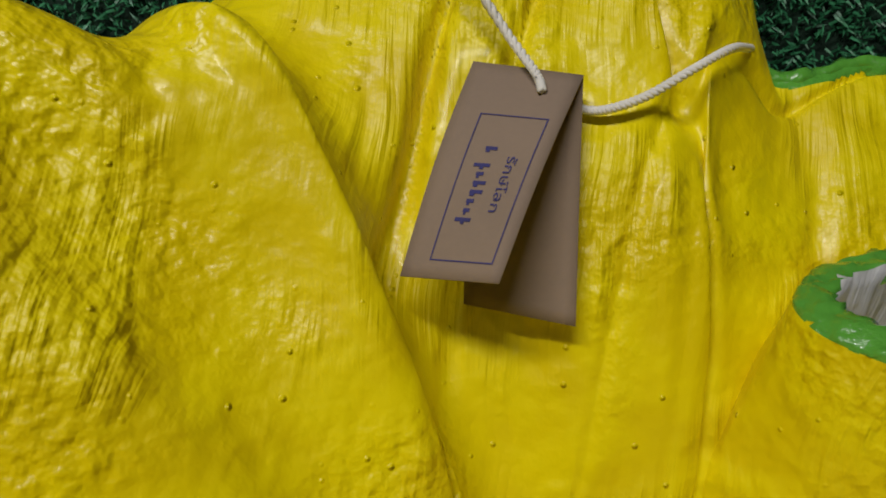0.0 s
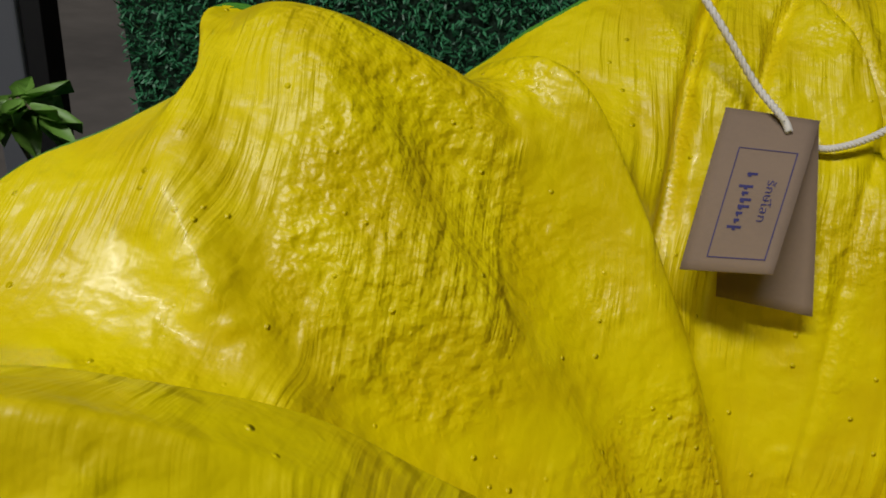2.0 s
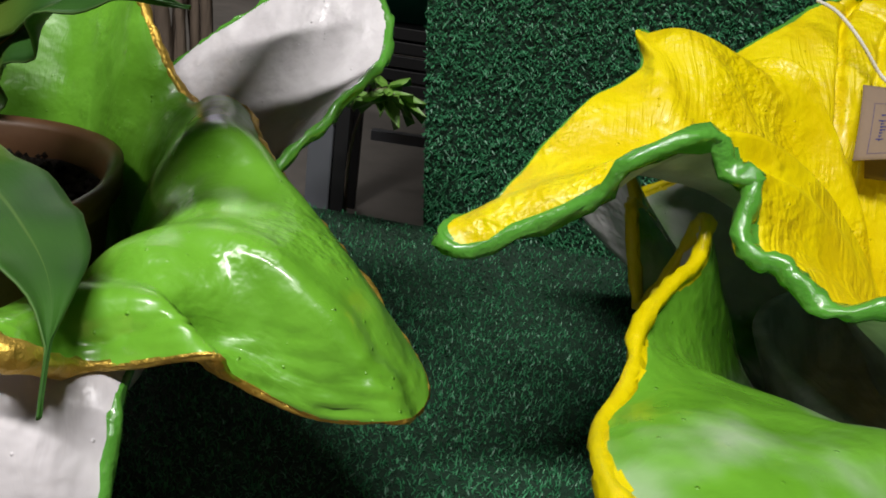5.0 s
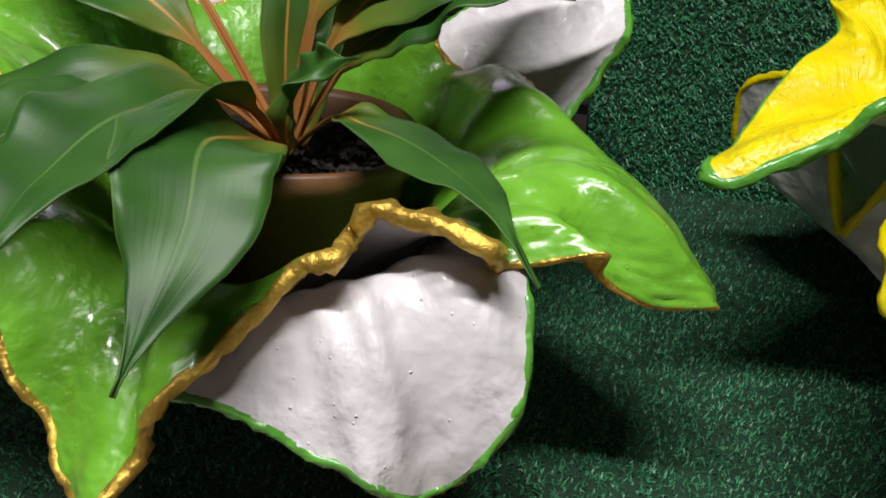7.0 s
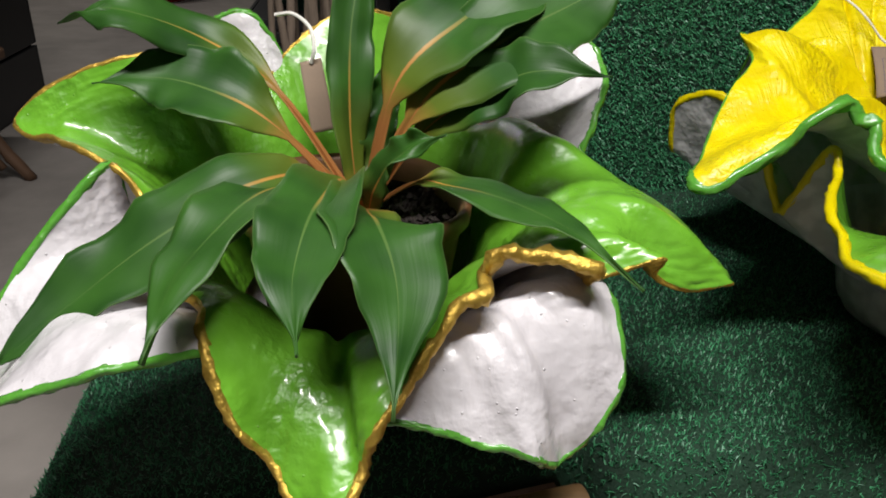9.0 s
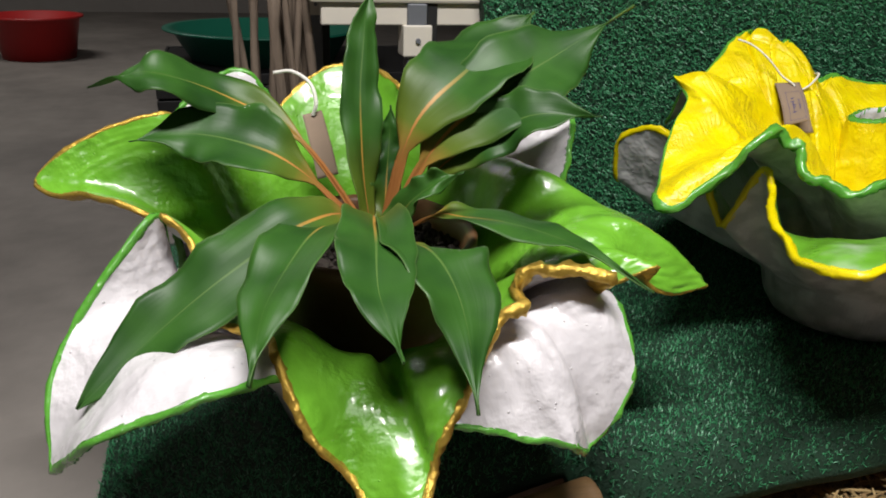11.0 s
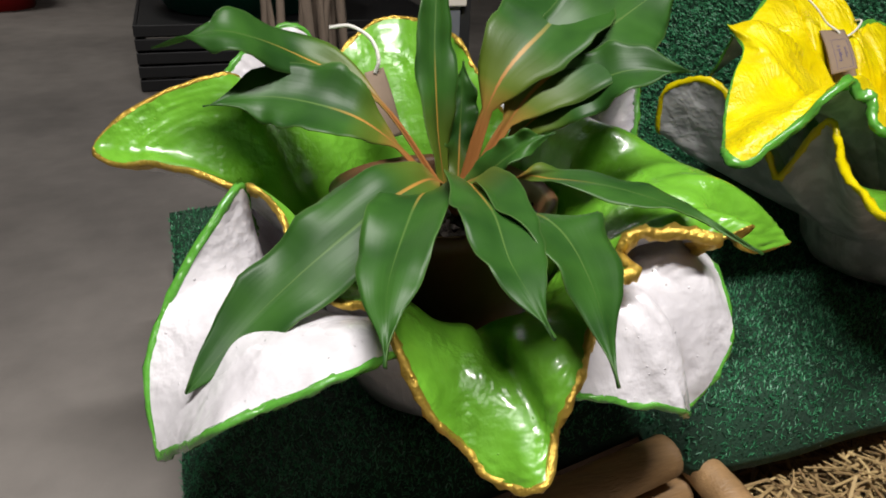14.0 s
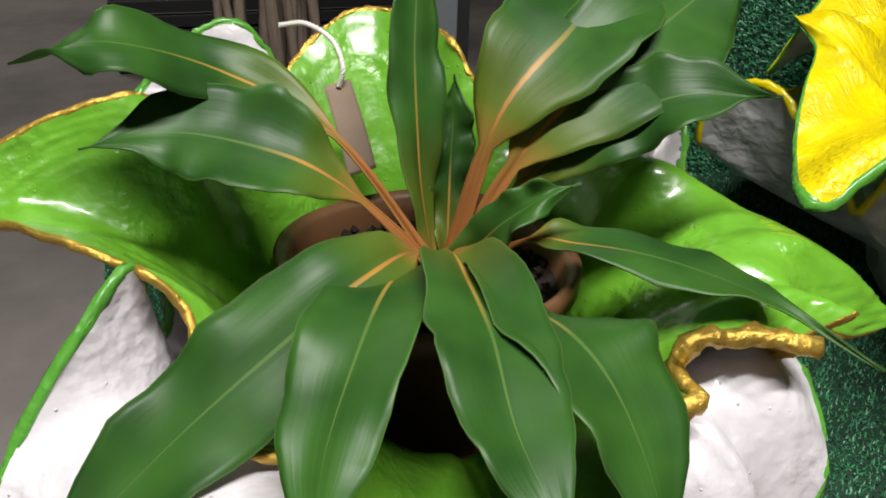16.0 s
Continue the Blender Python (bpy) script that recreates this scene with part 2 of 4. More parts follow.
M_RED = material("red_plastic", (0.42, 0.02, 0.02), 0.4, vary=0.25, scale=8)
M_BARK = material("grey_brown_bark", (0.20, 0.15, 0.11), 0.85, vary=0.5, scale=20, bump=0.8, bump_scale=50, stretch=(3, 3, 0.5))
M_TWIGLEAF = material("small_leaf", (0.16, 0.34, 0.05), 0.45, vary=0.4, scale=20)
M_TERRA = material("terracotta", (0.38, 0.15, 0.06), 0.7, vary=0.3, scale=14, bump=0.2)
M_BLACK = material("black_plastic", (0.012, 0.012, 0.013), 0.5, vary=0.3, scale=8)
M_WALL = material("rendered_wall", (0.30, 0.28, 0.26), 0.85, vary=0.2, scale=3, bump=0.2, bump_scale=40)


# ---------------------------------------------------------------- mesh helpers
def obj(name, verts, faces, mats, parent=None, label="", uvs=None, slots=None, smooth=True):
    me = bpy.data.meshes.new(name)
    me.from_pydata([tuple(v) for v in verts], [], faces)
    for m in (mats if isinstance(mats, (list, tuple)) else [mats]):
        me.materials.append(m)
    if smooth:
        me.polygons.foreach_set("use_smooth", [True] * len(me.polygons))
    if slots is not None:
        me.polygons.foreach_set("material_index", slots)
    if uvs is not None:
        layer = me.uv_layers.new(name="UVMap")
        idx = np.empty(len(me.loops), dtype=np.int32)
        me.loops.foreach_get("vertex_index", idx)
        layer.data.foreach_set("uv", np.asarray(uvs, dtype=np.float32)[idx].ravel())
    me.update()
    ob = new(name, me)
    if parent is not None:
        ob.parent = parent
    if label:
        tagged(ob, label)
    return ob


def part(name, bm, mat, parent=None, label=""):
    me = bpy.data.meshes.new(name)
    bm.to_mesh(me)
    bm.free()
    me.materials.append(mat)
    ob = new(name, me)
    if parent is not None:
        ob.parent = parent
    if label:
        tagged(ob, label)
    return ob


def thing(name, place, label, category, group="", kind=""):
    ob = new(name)
    ob.location = place
    ob.empty_display_size = 0.02
    return tagged(ob, label, category, group, kind)


def box_bm(lo, hi, bevel=0.003):
    bm = bmesh.new()
    bmesh.ops.create_cube(bm, size=1)
    lo, hi = Vector(lo), Vector(hi)
    for v in bm.verts:
        v.co = Vector(((lo[i] + hi[i]) / 2 + v.co[i] * (hi[i] - lo[i]) for i in range(3)))
    if bevel:
        bmesh.ops.bevel(bm, geom=bm.edges[:], offset=bevel, segments=2, affect="EDGES", profile=0.5)
    return bm


def spline(keys, at, period=None):
    """Catmull-Rom through rows of (position, values...), periodic where a period is given."""
    k = np.array(sorted(keys), float)
    if period:
        k = np.vstack([k[-3:] - [[period] + [0] * (k.shape[1] - 1)], k, k[:3] + [[period] + [0] * (k.shape[1] - 1)]])
    x, v = k[:, 0], k[:, 1:]
    d = np.zeros_like(v)
    for i in range(len(x)):
        a, b = max(i - 1, 0), min(i + 1, len(x) - 1)
        d[i] = (v[b] - v[a]) / (x[b] - x[a])
    at = np.asarray(at, float)
    i = np.clip(np.searchsorted(x, at, side="right") - 1, 0, len(x) - 2)
    h = (x[i + 1] - x[i])[:, None]
    u = ((at - x[i]) / (x[i + 1] - x[i]))[:, None]
    return ((2 * u**3 - 3 * u**2 + 1) * v[i] + (u**3 - 2 * u**2 + u) * h * d[i] + (-2 * u**3 + 3 * u**2) * v[i + 1]
            + (u**3 - u**2) * h * d[i + 1])


def tube(name, pts, radius, mat, parent=None, label="", sides=8, closed=False, rough=0.0, taper=None, seed=0):
    """A round bar along points; rough makes its surface uneven; taper: radii factors at both ends."""
    pts = [Vector(p) for p in pts]
    n = len(pts)
    verts, faces = [], []
    for i, p in enumerate(pts):
        a = pts[(i - 1) % n] if closed or i else p
        b = pts[(i + 1) % n] if closed or i < n - 1 else p
        t = (b - a).normalized()
        side = t.cross(Vector((0.13, 0.21, 0.97))).normalized()
        up = side.cross(t)
        f = 1 if taper is None else taper[0] + (taper[1] - taper[0]) * i / (n - 1)
        for j in range(sides):
            w = 2 * math.pi * j / sides
            q = side * math.cos(w) + up * math.sin(w)
            r = (radius[i] if isinstance(radius, np.ndarray) else radius) * f * (1 + rough * (noise.noise(p * 60 + q * 0.8 + Vector((seed, 0, 0))) + 1.1 * noise.noise(p * 170 + q * 1.2)))
            verts.append(p + q * r)
    for i in range(n if closed else n - 1):
        for j in range(sides):
            k, j2 = (i + 1) % n, (j + 1) % sides
            faces.append((i * sides + j, i * sides + j2, k * sides + j2, k * sides + j))
    if not closed:
        faces.append(tuple(reversed(range(sides))))
        faces.append(tuple((n - 1) * sides + j for j in range(sides)))
    return obj(name, verts, faces, mat, parent, label)


def curve_points(keys, count):
    k = [(i, *p) for i, p in enumerate(keys)]
    return [Vector(p) for p in spline(k, np.linspace(0, len(keys) - 1, count))]


# ---------------------------------------------------------------- draped cement-cloth layers
def drape(name, parent, centre, throat, keys, mats, rim_mat, rim_label, label, rim=0.006, thick=0.005, wrinkle=0.004, seed=0,
          across=480, rings=72, hem=0.004, grooves=(), flutter=0.0, dents=(), low_hem=0.0, rim_keys=((0, 1), (180, 1))):
    """A cloth that hangs outward from a throat (radius, height). keys: azimuth, reach and height of the hem,
    then reach and height of the point that bends the cloth between throat and hem."""
    az = np.linspace(0, 360, across, endpoint=False)
    k = spline(keys, az, 360)
    for j in range(across if flutter else 0):
        a = radians(az[j])
        q = Vector((math.cos(a) * 9, math.sin(a) * 9, seed))
        k[j, 0] += flutter * noise.noise(q)
        k[j, 1] += flutter * noise.noise(q + Vector((7, 3, 1)))
    cx, cy = centre
    grid = np.zeros((rings, across, 3))
    s = (1 - (1 - np.linspace(0, 1, rings))**1.6)[:, None]
    r0, z0 = throat
    r = (1 - s)**2 * r0 + 2 * s * (1 - s) * k[:, 2] + s**2 * k[:, 0]
    z = (1 - s)**2 * z0 + 2 * s * (1 - s) * k[:, 3] + s**2 * k[:, 1]
    rad = np.radians(az)[None, :]
    grid[:, :, 0], grid[:, :, 1], grid[:, :, 2] = cx + r * np.cos(rad), cy + r * np.sin(rad), z
    du = np.roll(grid, -1, 1) - np.roll(grid, 1, 1)
    dv = np.gradient(grid, axis=0)
    nor = np.cross(dv, du)
    nor /= np.linalg.norm(nor, axis=2, keepdims=True) + 1e-9
    for i in range(rings):
        for j in range(across):
            p = Vector(grid[i, j])
            w = noise.noise(p * 16 + Vector((seed, 0, 0))) * 1.0 + noise.noise(p * 42 + Vector((0, seed, 0))) * 0.35
            # soft pleats that run from throat to hem
            w += 0.7 * noise.noise(Vector((math.cos(rad[0, j]) * 4.2, math.sin(rad[0, j]) * 4.2, seed + 0.35 * i / rings)))
            f = i / rings
            push = w * wrinkle * (0.35 + 0.65 * f)
            for g_az, g_width, g_depth, g_turn in grooves:
                d = (az[j] - g_az - g_turn * (f - 0.7) + 180) % 360 - 180
                push -= g_depth * math.exp(-(d / g_width)**2) * min(f * 2, 1)
            for d_az, d_f, d_width, d_run, d_depth, d_crinkle in dents:
                d = ((az[j] - d_az + 180) % 360 - 180) / d_width
                e = (f - d_f) / d_run
                if d * d + e * e < 9:
                    g = math.exp(-d * d - e * e)
                    push -= g * d_depth
                    push += g * d_crinkle * (0.7 * noise.noise(p * 85) + noise.noise(p * 210))
            grid[i, j] += nor[i, j] * push
    # ragged hem
    for j in range(across):
        p = Vector(grid[-1, j])
        grid[-1, j] += (grid[-1, j] - grid[-2, j]) * 0.8 * noise.noise(p * 70 + Vector((seed, 3, 1)))
    top = grid.reshape(-1, 3)
    low = (grid - nor * thick).reshape(-1, 3)
    verts = np.vstack([top, low])
    m = rings * across
    # the painted hem: a band of uneven width
    run = np.cumsum(np.linalg.norm(np.diff(grid[::-1], axis=0), axis=2), axis=0)[::-1]
    broad = spline(rim_keys, az, 360)[:, 0]
    band = np.zeros((rings, across), bool)
    for i in range(rings - 1):
        for j in range(across):
            band[i, j] = run[i, j] < hem * broad[j] * (1 + 0.7 * noise.noise(Vector(grid[i, j]) * 60 + Vector((0, 0, seed))))
    faces, slots, uvs = [], [], []
    for i in range(rings):
        for j in range(across):
            uvs.append((j / across, i / rings))
    uvs = uvs + uvs
    for i in range(rings - 1):
        for j in range(across):
            a, b = i * across + j, i * across + (j + 1) % across
            c, d = b + across, a + across
            faces.append((a, d, c, b))
            slots.append(2 if band[i, j] else 0)
            faces.append((m + a, m + b, m + c, m + d))
            slots.append(2 if run[i, j] < low_hem else 1)
    for j in range(across):
        a, b = (rings - 1) * across + j, (rings - 1) * across + (j + 1) % across
        faces.append((a, m + a, m + b, b))
        slots.append(2)
    layer = obj(name, verts, faces, [*mats, rim_mat], parent, label, uvs, slots)
    edge = grid[-1] - nor[-1] * thick * 0.5
    tube("rim", edge, rim * broad, rim_mat, layer, rim_label, 10, True, 0.62, seed=seed)
    return layer


def revolve(name, profile, mat, parent=None, label="", centre=(0, 0), sides=64, wobble=0.0, square=0.0):
    """A turned body from (radius, height) rows; square pushes the round towards a square with rounded corners."""
    verts, faces = [], []
    for r, z in profile:
        for j in range(sides):
            w = 2 * math.pi * j / sides
            f = 1 + square * (abs(math.cos(2 * (w - 0.2)))**2 - 0.5) * -1
            f += wobble * noise.noise(Vector((math.cos(w) * 1.7, math.sin(w) * 1.7, z * 12)))
            verts.append((centre[0] + r * f * math.cos(w), centre[1] + r * f * math.sin(w), z))
    for i in range(len(profile) - 1):
        for j in range(sides):
            k = (j + 1) % sides
            faces.append((i * sides + j, i * sides + k, (i + 1) * sides + k, (i + 1) * sides + j))
    uvs = [(j / sides, i / len(profile)) for i in range(len(profile)) for j in range(sides)]
    return obj(name, verts, faces, mat, parent, label, uvs)


# ---------------------------------------------------------------- the setting
FLOOR_Z = -0.20


def slab(name, lo, hi, mat, label, category):
    ob = part(name, box_bm(lo, hi, 0), mat)
    return tagged(ob, label, category, kind="structure")


slab("floor", (-4.5, -3.0, FLOOR_Z - 0.1), (4.0, 6.5, FLOOR_Z), M_CONCRETE, "stained grey concrete floor", "floor")
slab("wall_north", (-4.5, 6.5, FLOOR_Z - 0.1), (4.0, 6.62, 2.6), M_WALL, "plain grey rendered wall far behind", "wall")
slab("wall_south", (-4.5, -3.12, FLOOR_Z - 0.1), (4.0, -3.0, 2.6), M_WALL, "plain grey rendered wall", "wall")
slab("wall_east", (4.0, -3.12, FLOOR_Z - 0.1), (4.12, 6.62, 2.6), M_WALL, "plain grey rendered wall", "wall")
slab("wall_west", (-4.62, -3.12, FLOOR_Z - 0.1), (-4.5, 6.62, 2.6), M_WALL, "plain grey rendered wall", "wall")
slab("ceiling", (-4.62, -3.12, 2.6), (4.12, 6.62, 2.7), M_WALL, "plain pale ceiling", "ceiling")


def tube_lamp(place):
    t = thing("ceiling_lamp", place, "slim ceiling lamp with a white tube", "lamp")
    part("housing", box_bm((-0.62, -0.04, 0), (0.62, 0.04, 0.05), 0.006), M_CREAM, t)
    part("bracket", box_bm((-0.02, -0.02, 0.05), (0.02, 0.02, 2.6 - place[2]), 0.003), M_STEEL, t)
    return t


tube_lamp(LAMP)
# assumed housing that goes with the added far fill
tube_lamp((-1.6, 3.4, 2.25))


def bench_height(x, y):
    """The turf lies flat on the bench, rises in a cove against the backing and dips at the front lip."""
    z = 0.0
    if y > 0.28:
        z += 0.05 * ((y - 0.28) / 0.15)**2
    lip = bench_front(x)
    sag = 0.5 if x < 0.12 else 1.1
    if y < lip + 0.05:
        z -= sag * (lip + 0.05 - y)**2 / 0.05
    z += 0.006 * noise.noise(Vector((x * 7, y * 7, 0)))
    return z


def bench_front(x):
    """The hem of the turf: further forward where it overhangs the bench to the east."""
    f = min(max((x - 0.12) / 0.03, 0), 1)
    west = -0.128 + 0.187 * (x + 0.27)
    return west * (1 - f) - 0.100 * f + 0.004 * noise.noise(Vector((x * 9, 2, 0)))


def build_turf():
    t = thing("turf_bench", (0, 0, 0), "low bench covered with dark green artificial turf", "bench", kind="structure")
    nx, ny = 110, 60
    verts, faces = [], []
    for i in range(nx + 1):
        x = -0.325 + 1.75 * i / nx
        for j in range(ny + 1):
            f = j / ny
            y0 = bench_front(x)
            y = y0 + (0.432 - y0) * f
            verts.append((x + 0.004 * noise.noise(Vector((0, y * 20, 5))), y, bench_height(x, y)))
    m = len(verts)
    verts += [(x, y, z - 0.012) for x, y, z in verts]
    w = ny + 1
    for i in range(nx):
        for j in range(ny):
            a = i * w + j
            faces.append((a, a + w, a + w + 1, a + 1))
            faces.append((m + a, m + a + 1, m + a + w + 1, m + a + w))
    for i in range(nx):
        a = i * w
        faces.append((a, m + a, m + a + w, a + w))
        a = i * w + ny
        faces.append((a, a + w, m + a + w, m + a))
    for j in range(ny):
        faces.append((j, j + 1, m + j + 1, m + j))
        a = nx * w + j
        faces.append((a, m + a, m + a + 1, a + 1))
    obj("turf_mat", verts, faces, M_TURF, t, "dark green artificial turf mat")
    part("platform", box_bm((-0.30, 0.0, FLOOR_Z), (1.42, 0.42, -0.035), 0.004), M_DARKWOOD, t, "dark wooden platform")
    return t


def wall_left(z):
    return 0.200 - 0.11 * (z - 0.05)


def build_backing():
    t = thing("turf_backing", (0, 0, 0), "upright board covered with dark green artificial turf", "backing board", kind="structure")
    z0, z1, y = -0.03, 0.92, 0.43
    lean = 0.02
    verts = [(wall_left(z0), y, z0), (1.42, y, z0), (1.42, y + lean, z1), (wall_left(z1), y + lean, z1)]
    verts += [(a, b + 0.02, c) for a, b, c in verts]
    faces = [(0, 1, 2, 3), (5, 4, 7, 6), (4, 0, 3, 7), (1, 5, 6, 2), (3, 2, 6, 7), (4, 5, 1, 0)]
    obj("board", verts, faces, M_TURF, t, smooth=False)
    return t


turf_bench = build_turf()
turf_wall = build_backing()


def blades(name, parent, count, sample, normal, seed):
    rng = random.Random(seed)
    verts, faces = [], []
    for _ in range(count):
        p = sample(rng)
        if p is None:
            continue
        n = Vector(normal)
        a = Vector((rng.uniform(-1, 1), rng.uniform(-1, 1), rng.uniform(-1, 1)))
        side = n.cross(a).normalized() * rng.uniform(0.0005, 0.0009)
        tip = (n * rng.uniform(0.5, 1.0) + a * 0.75).normalized() * rng.uniform(0.003, 0.0065)
        p = Vector(p)
        b = len(verts)
        verts += [p - side, p + side, p + tip * 0.6 + side * 0.8, p + tip * 0.6 - side * 0.8, p + tip + a * 0.0015]
        faces += [(b, b + 1, b + 2, b + 3), (b + 3, b + 2, b + 4)]
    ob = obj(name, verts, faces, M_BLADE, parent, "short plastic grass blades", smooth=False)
    return tagged(ob, kind="stuff")


def on_bench(rng):
    x = -0.325 + 1.25 * rng.random()**1.15
    y0 = bench_front(x)
    y = y0 + (0.432 - y0) * rng.random()
    return (x, y, bench_height(x, y) - 0.001)


def on_wall(rng):
    z = 0.03 + 0.55 * rng.random()
    x = wall_left(z) + 0.95 * rng.random()
    return (x, 0.43 + 0.02 * z / 0.95 - 0.002, z)


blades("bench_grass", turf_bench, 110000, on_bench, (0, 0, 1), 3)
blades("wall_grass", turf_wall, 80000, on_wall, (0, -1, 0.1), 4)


# ---------------------------------------------------------------- green planter
GC = (-0.07, 0.06)


def green_planter():
    t = thing("green_planter", (0, 0, 0), "cement-cloth planter with green inner petals and white outer petals", "planter")
    revolve("base", [(0.0, 0.008), (0.086, 0.008), (0.094, 0.03), (0.105, 0.07), (0.118, 0.11), (0.114, 0.115), (0.100, 0.08),
                     (0.09, 0.03), (0.0, 0.025)], M_WHITE, t, "white painted cement base", GC, wobble=0.04)
    # azimuth, hem reach, hem height, bend reach, bend height
    outer = [(8, 0.217, 0.25, 0.155, 0.18), (22, 0.262, 0.291, 0.18, 0.22), (38, 0.259, 0.326, 0.15, 0.24), (54, 0.191, 0.269, 0.14, 0.22), (75, 0.172, 0.22, 0.14, 0.2),
             (105, 0.175, 0.25, 0.14, 0.22), (121, 0.205, 0.322, 0.15, 0.21), (138, 0.243, 0.272, 0.19, 0.2), (155, 0.206, 0.224, 0.15, 0.15), (175, 0.17, 0.18, 0.15, 0.14),
             (190, 0.183, 0.179, 0.17, 0.14), (197, 0.192, 0.245, 0.19, 0.16), (204, 0.277, 0.165, 0.2, 0.225), (212, 0.31, 0.1, 0.21, 0.27), (217, 0.312, 0.116, 0.204, 0.264),
             (225, 0.314, 0.15, 0.19, 0.24), (230, 0.291, 0.165, 0.182, 0.228), (238, 0.267, 0.182, 0.17, 0.21), (245, 0.2, 0.156, 0.15, 0.17), (250, 0.193, 0.114, 0.145, 0.15),
             (275, 0.212, 0.118, 0.15, 0.15), (283, 0.222, 0.113, 0.175, 0.219), (290, 0.238, 0.106, 0.19, 0.25), (297, 0.266, 0.099, 0.203, 0.274), (305, 0.26, 0.075, 0.215, 0.295),
             (309, 0.267, 0.096, 0.219, 0.301), (314, 0.27, 0.134, 0.205, 0.275), (320, 0.238, 0.182, 0.17, 0.235), (338, 0.159, 0.166, 0.14, 0.2)]
    drape("outer_layer", t, GC, (0.11, 0.07), outer, [M_WHITE, M_WHITE], M_GREENRIM, "green painted hem", "white painted cloth layer",
          rim=0.0032, seed=11, hem=0.003, flutter=0.002, grooves=[(291, 1.8, 0.003, 9), (297, 2.0, 0.004, 9), (303.5, 2.0, 0.004, 8), (309, 2.2, 0.003, 9)])
    inner = [(0, 0.208, 0.222, 0.14, 0.315), (22, 0.17, 0.245, 0.13, 0.27), (45, 0.15, 0.235, 0.12, 0.23), (65, 0.145, 0.305, 0.12, 0.22), (87, 0.209, 0.322, 0.13, 0.22),
             (105, 0.192, 0.296, 0.13, 0.23), (128, 0.165, 0.252, 0.12, 0.22), (150, 0.187, 0.291, 0.13, 0.21), (158, 0.204, 0.298, 0.14, 0.22), (163, 0.261, 0.278, 0.155, 0.235),
             (167, 0.303, 0.246, 0.17, 0.245), (171, 0.276, 0.242, 0.165, 0.24), (176, 0.249, 0.245, 0.159, 0.232), (185, 0.217, 0.245, 0.15, 0.22), (193, 0.184, 0.238, 0.144, 0.217),
             (200, 0.187, 0.248, 0.14, 0.215), (206, 0.173, 0.228, 0.134, 0.208), (212, 0.18, 0.215, 0.13, 0.2), (228, 0.202, 0.195, 0.14, 0.19), (236, 0.192, 0.188, 0.145, 0.195),
             (243, 0.215, 0.177, 0.15, 0.2), (250, 0.233, 0.13, 0.157, 0.201), (256, 0.23, 0.096, 0.163, 0.201), (262, 0.25, 0.079, 0.168, 0.201), (266, 0.27, 0.093, 0.17, 0.2),
             (269, 0.254, 0.121, 0.17, 0.199), (274, 0.24, 0.142, 0.169, 0.197), (279, 0.221, 0.156, 0.165, 0.194), (284, 0.21, 0.177, 0.16, 0.19), (289, 0.203, 0.198, 0.151, 0.185),
             (294, 0.209, 0.204, 0.14, 0.18), (297.5, 0.188, 0.204, 0.14, 0.18), (299.5, 0.191, 0.219, 0.14, 0.19), (301.5, 0.198, 0.224, 0.14, 0.2), (304, 0.2, 0.223, 0.147, 0.203),
             (308, 0.222, 0.227, 0.16, 0.21), (312, 0.246, 0.219, 0.175, 0.23), (317, 0.23, 0.194, 0.19, 0.255), (321, 0.242, 0.196, 0.192, 0.263), (325, 0.271, 0.209, 0.19, 0.27),
             (329, 0.269, 0.191, 0.189, 0.29), (333, 0.291, 0.167, 0.19, 0.31), (336, 0.319, 0.171, 0.196, 0.317), (340, 0.317, 0.159, 0.2, 0.32), (343, 0.313, 0.158, 0.192, 0.321),
             (346, 0.298, 0.165, 0.18, 0.321), (350, 0.275, 0.178, 0.165, 0.32)]
    drape("inner_layer", t, GC, (0.10, 0.10), inner, [M_GREEN, M_WHITE], M_GOLD, "gold painted hem", "glossy green painted cloth layer",
          rim=0.0042, seed=5, hem=0.003, low_hem=0.012,
          rim_keys=[(0, 0.8), (60, 0.7), (130, 0.6), (165, 0.55), (200, 0.6), (240, 0.85), (266, 0.9), (285, 1.0), (295, 1.2), (312, 1.2), (320, 0.5), (340, 0.45)],
          dents=[(328, 0.74, 4.5, 0.10, 0.009, 0.004), (333, 0.86, 8, 0.13, 0.0, 0.003), (347, 0.45, 7, 0.15, 0.004, 0.0), (318, 0.8, 4, 0.1, 0.003, 0.002),
                 (270, 0.8, 9, 0.15, 0.0, 0.002), (165, 0.75, 8, 0.2, 0.0, 0.002)],
          grooves=[(267, 2.2, 0.015, 6), (259, 4, -0.006, 0), (276, 5, -0.006, 8), (343, 7, -0.004, 0), (327, 3, 0.008, 10),
                                             (172, 3, 0.005, -6)])
    return t


green_planter()


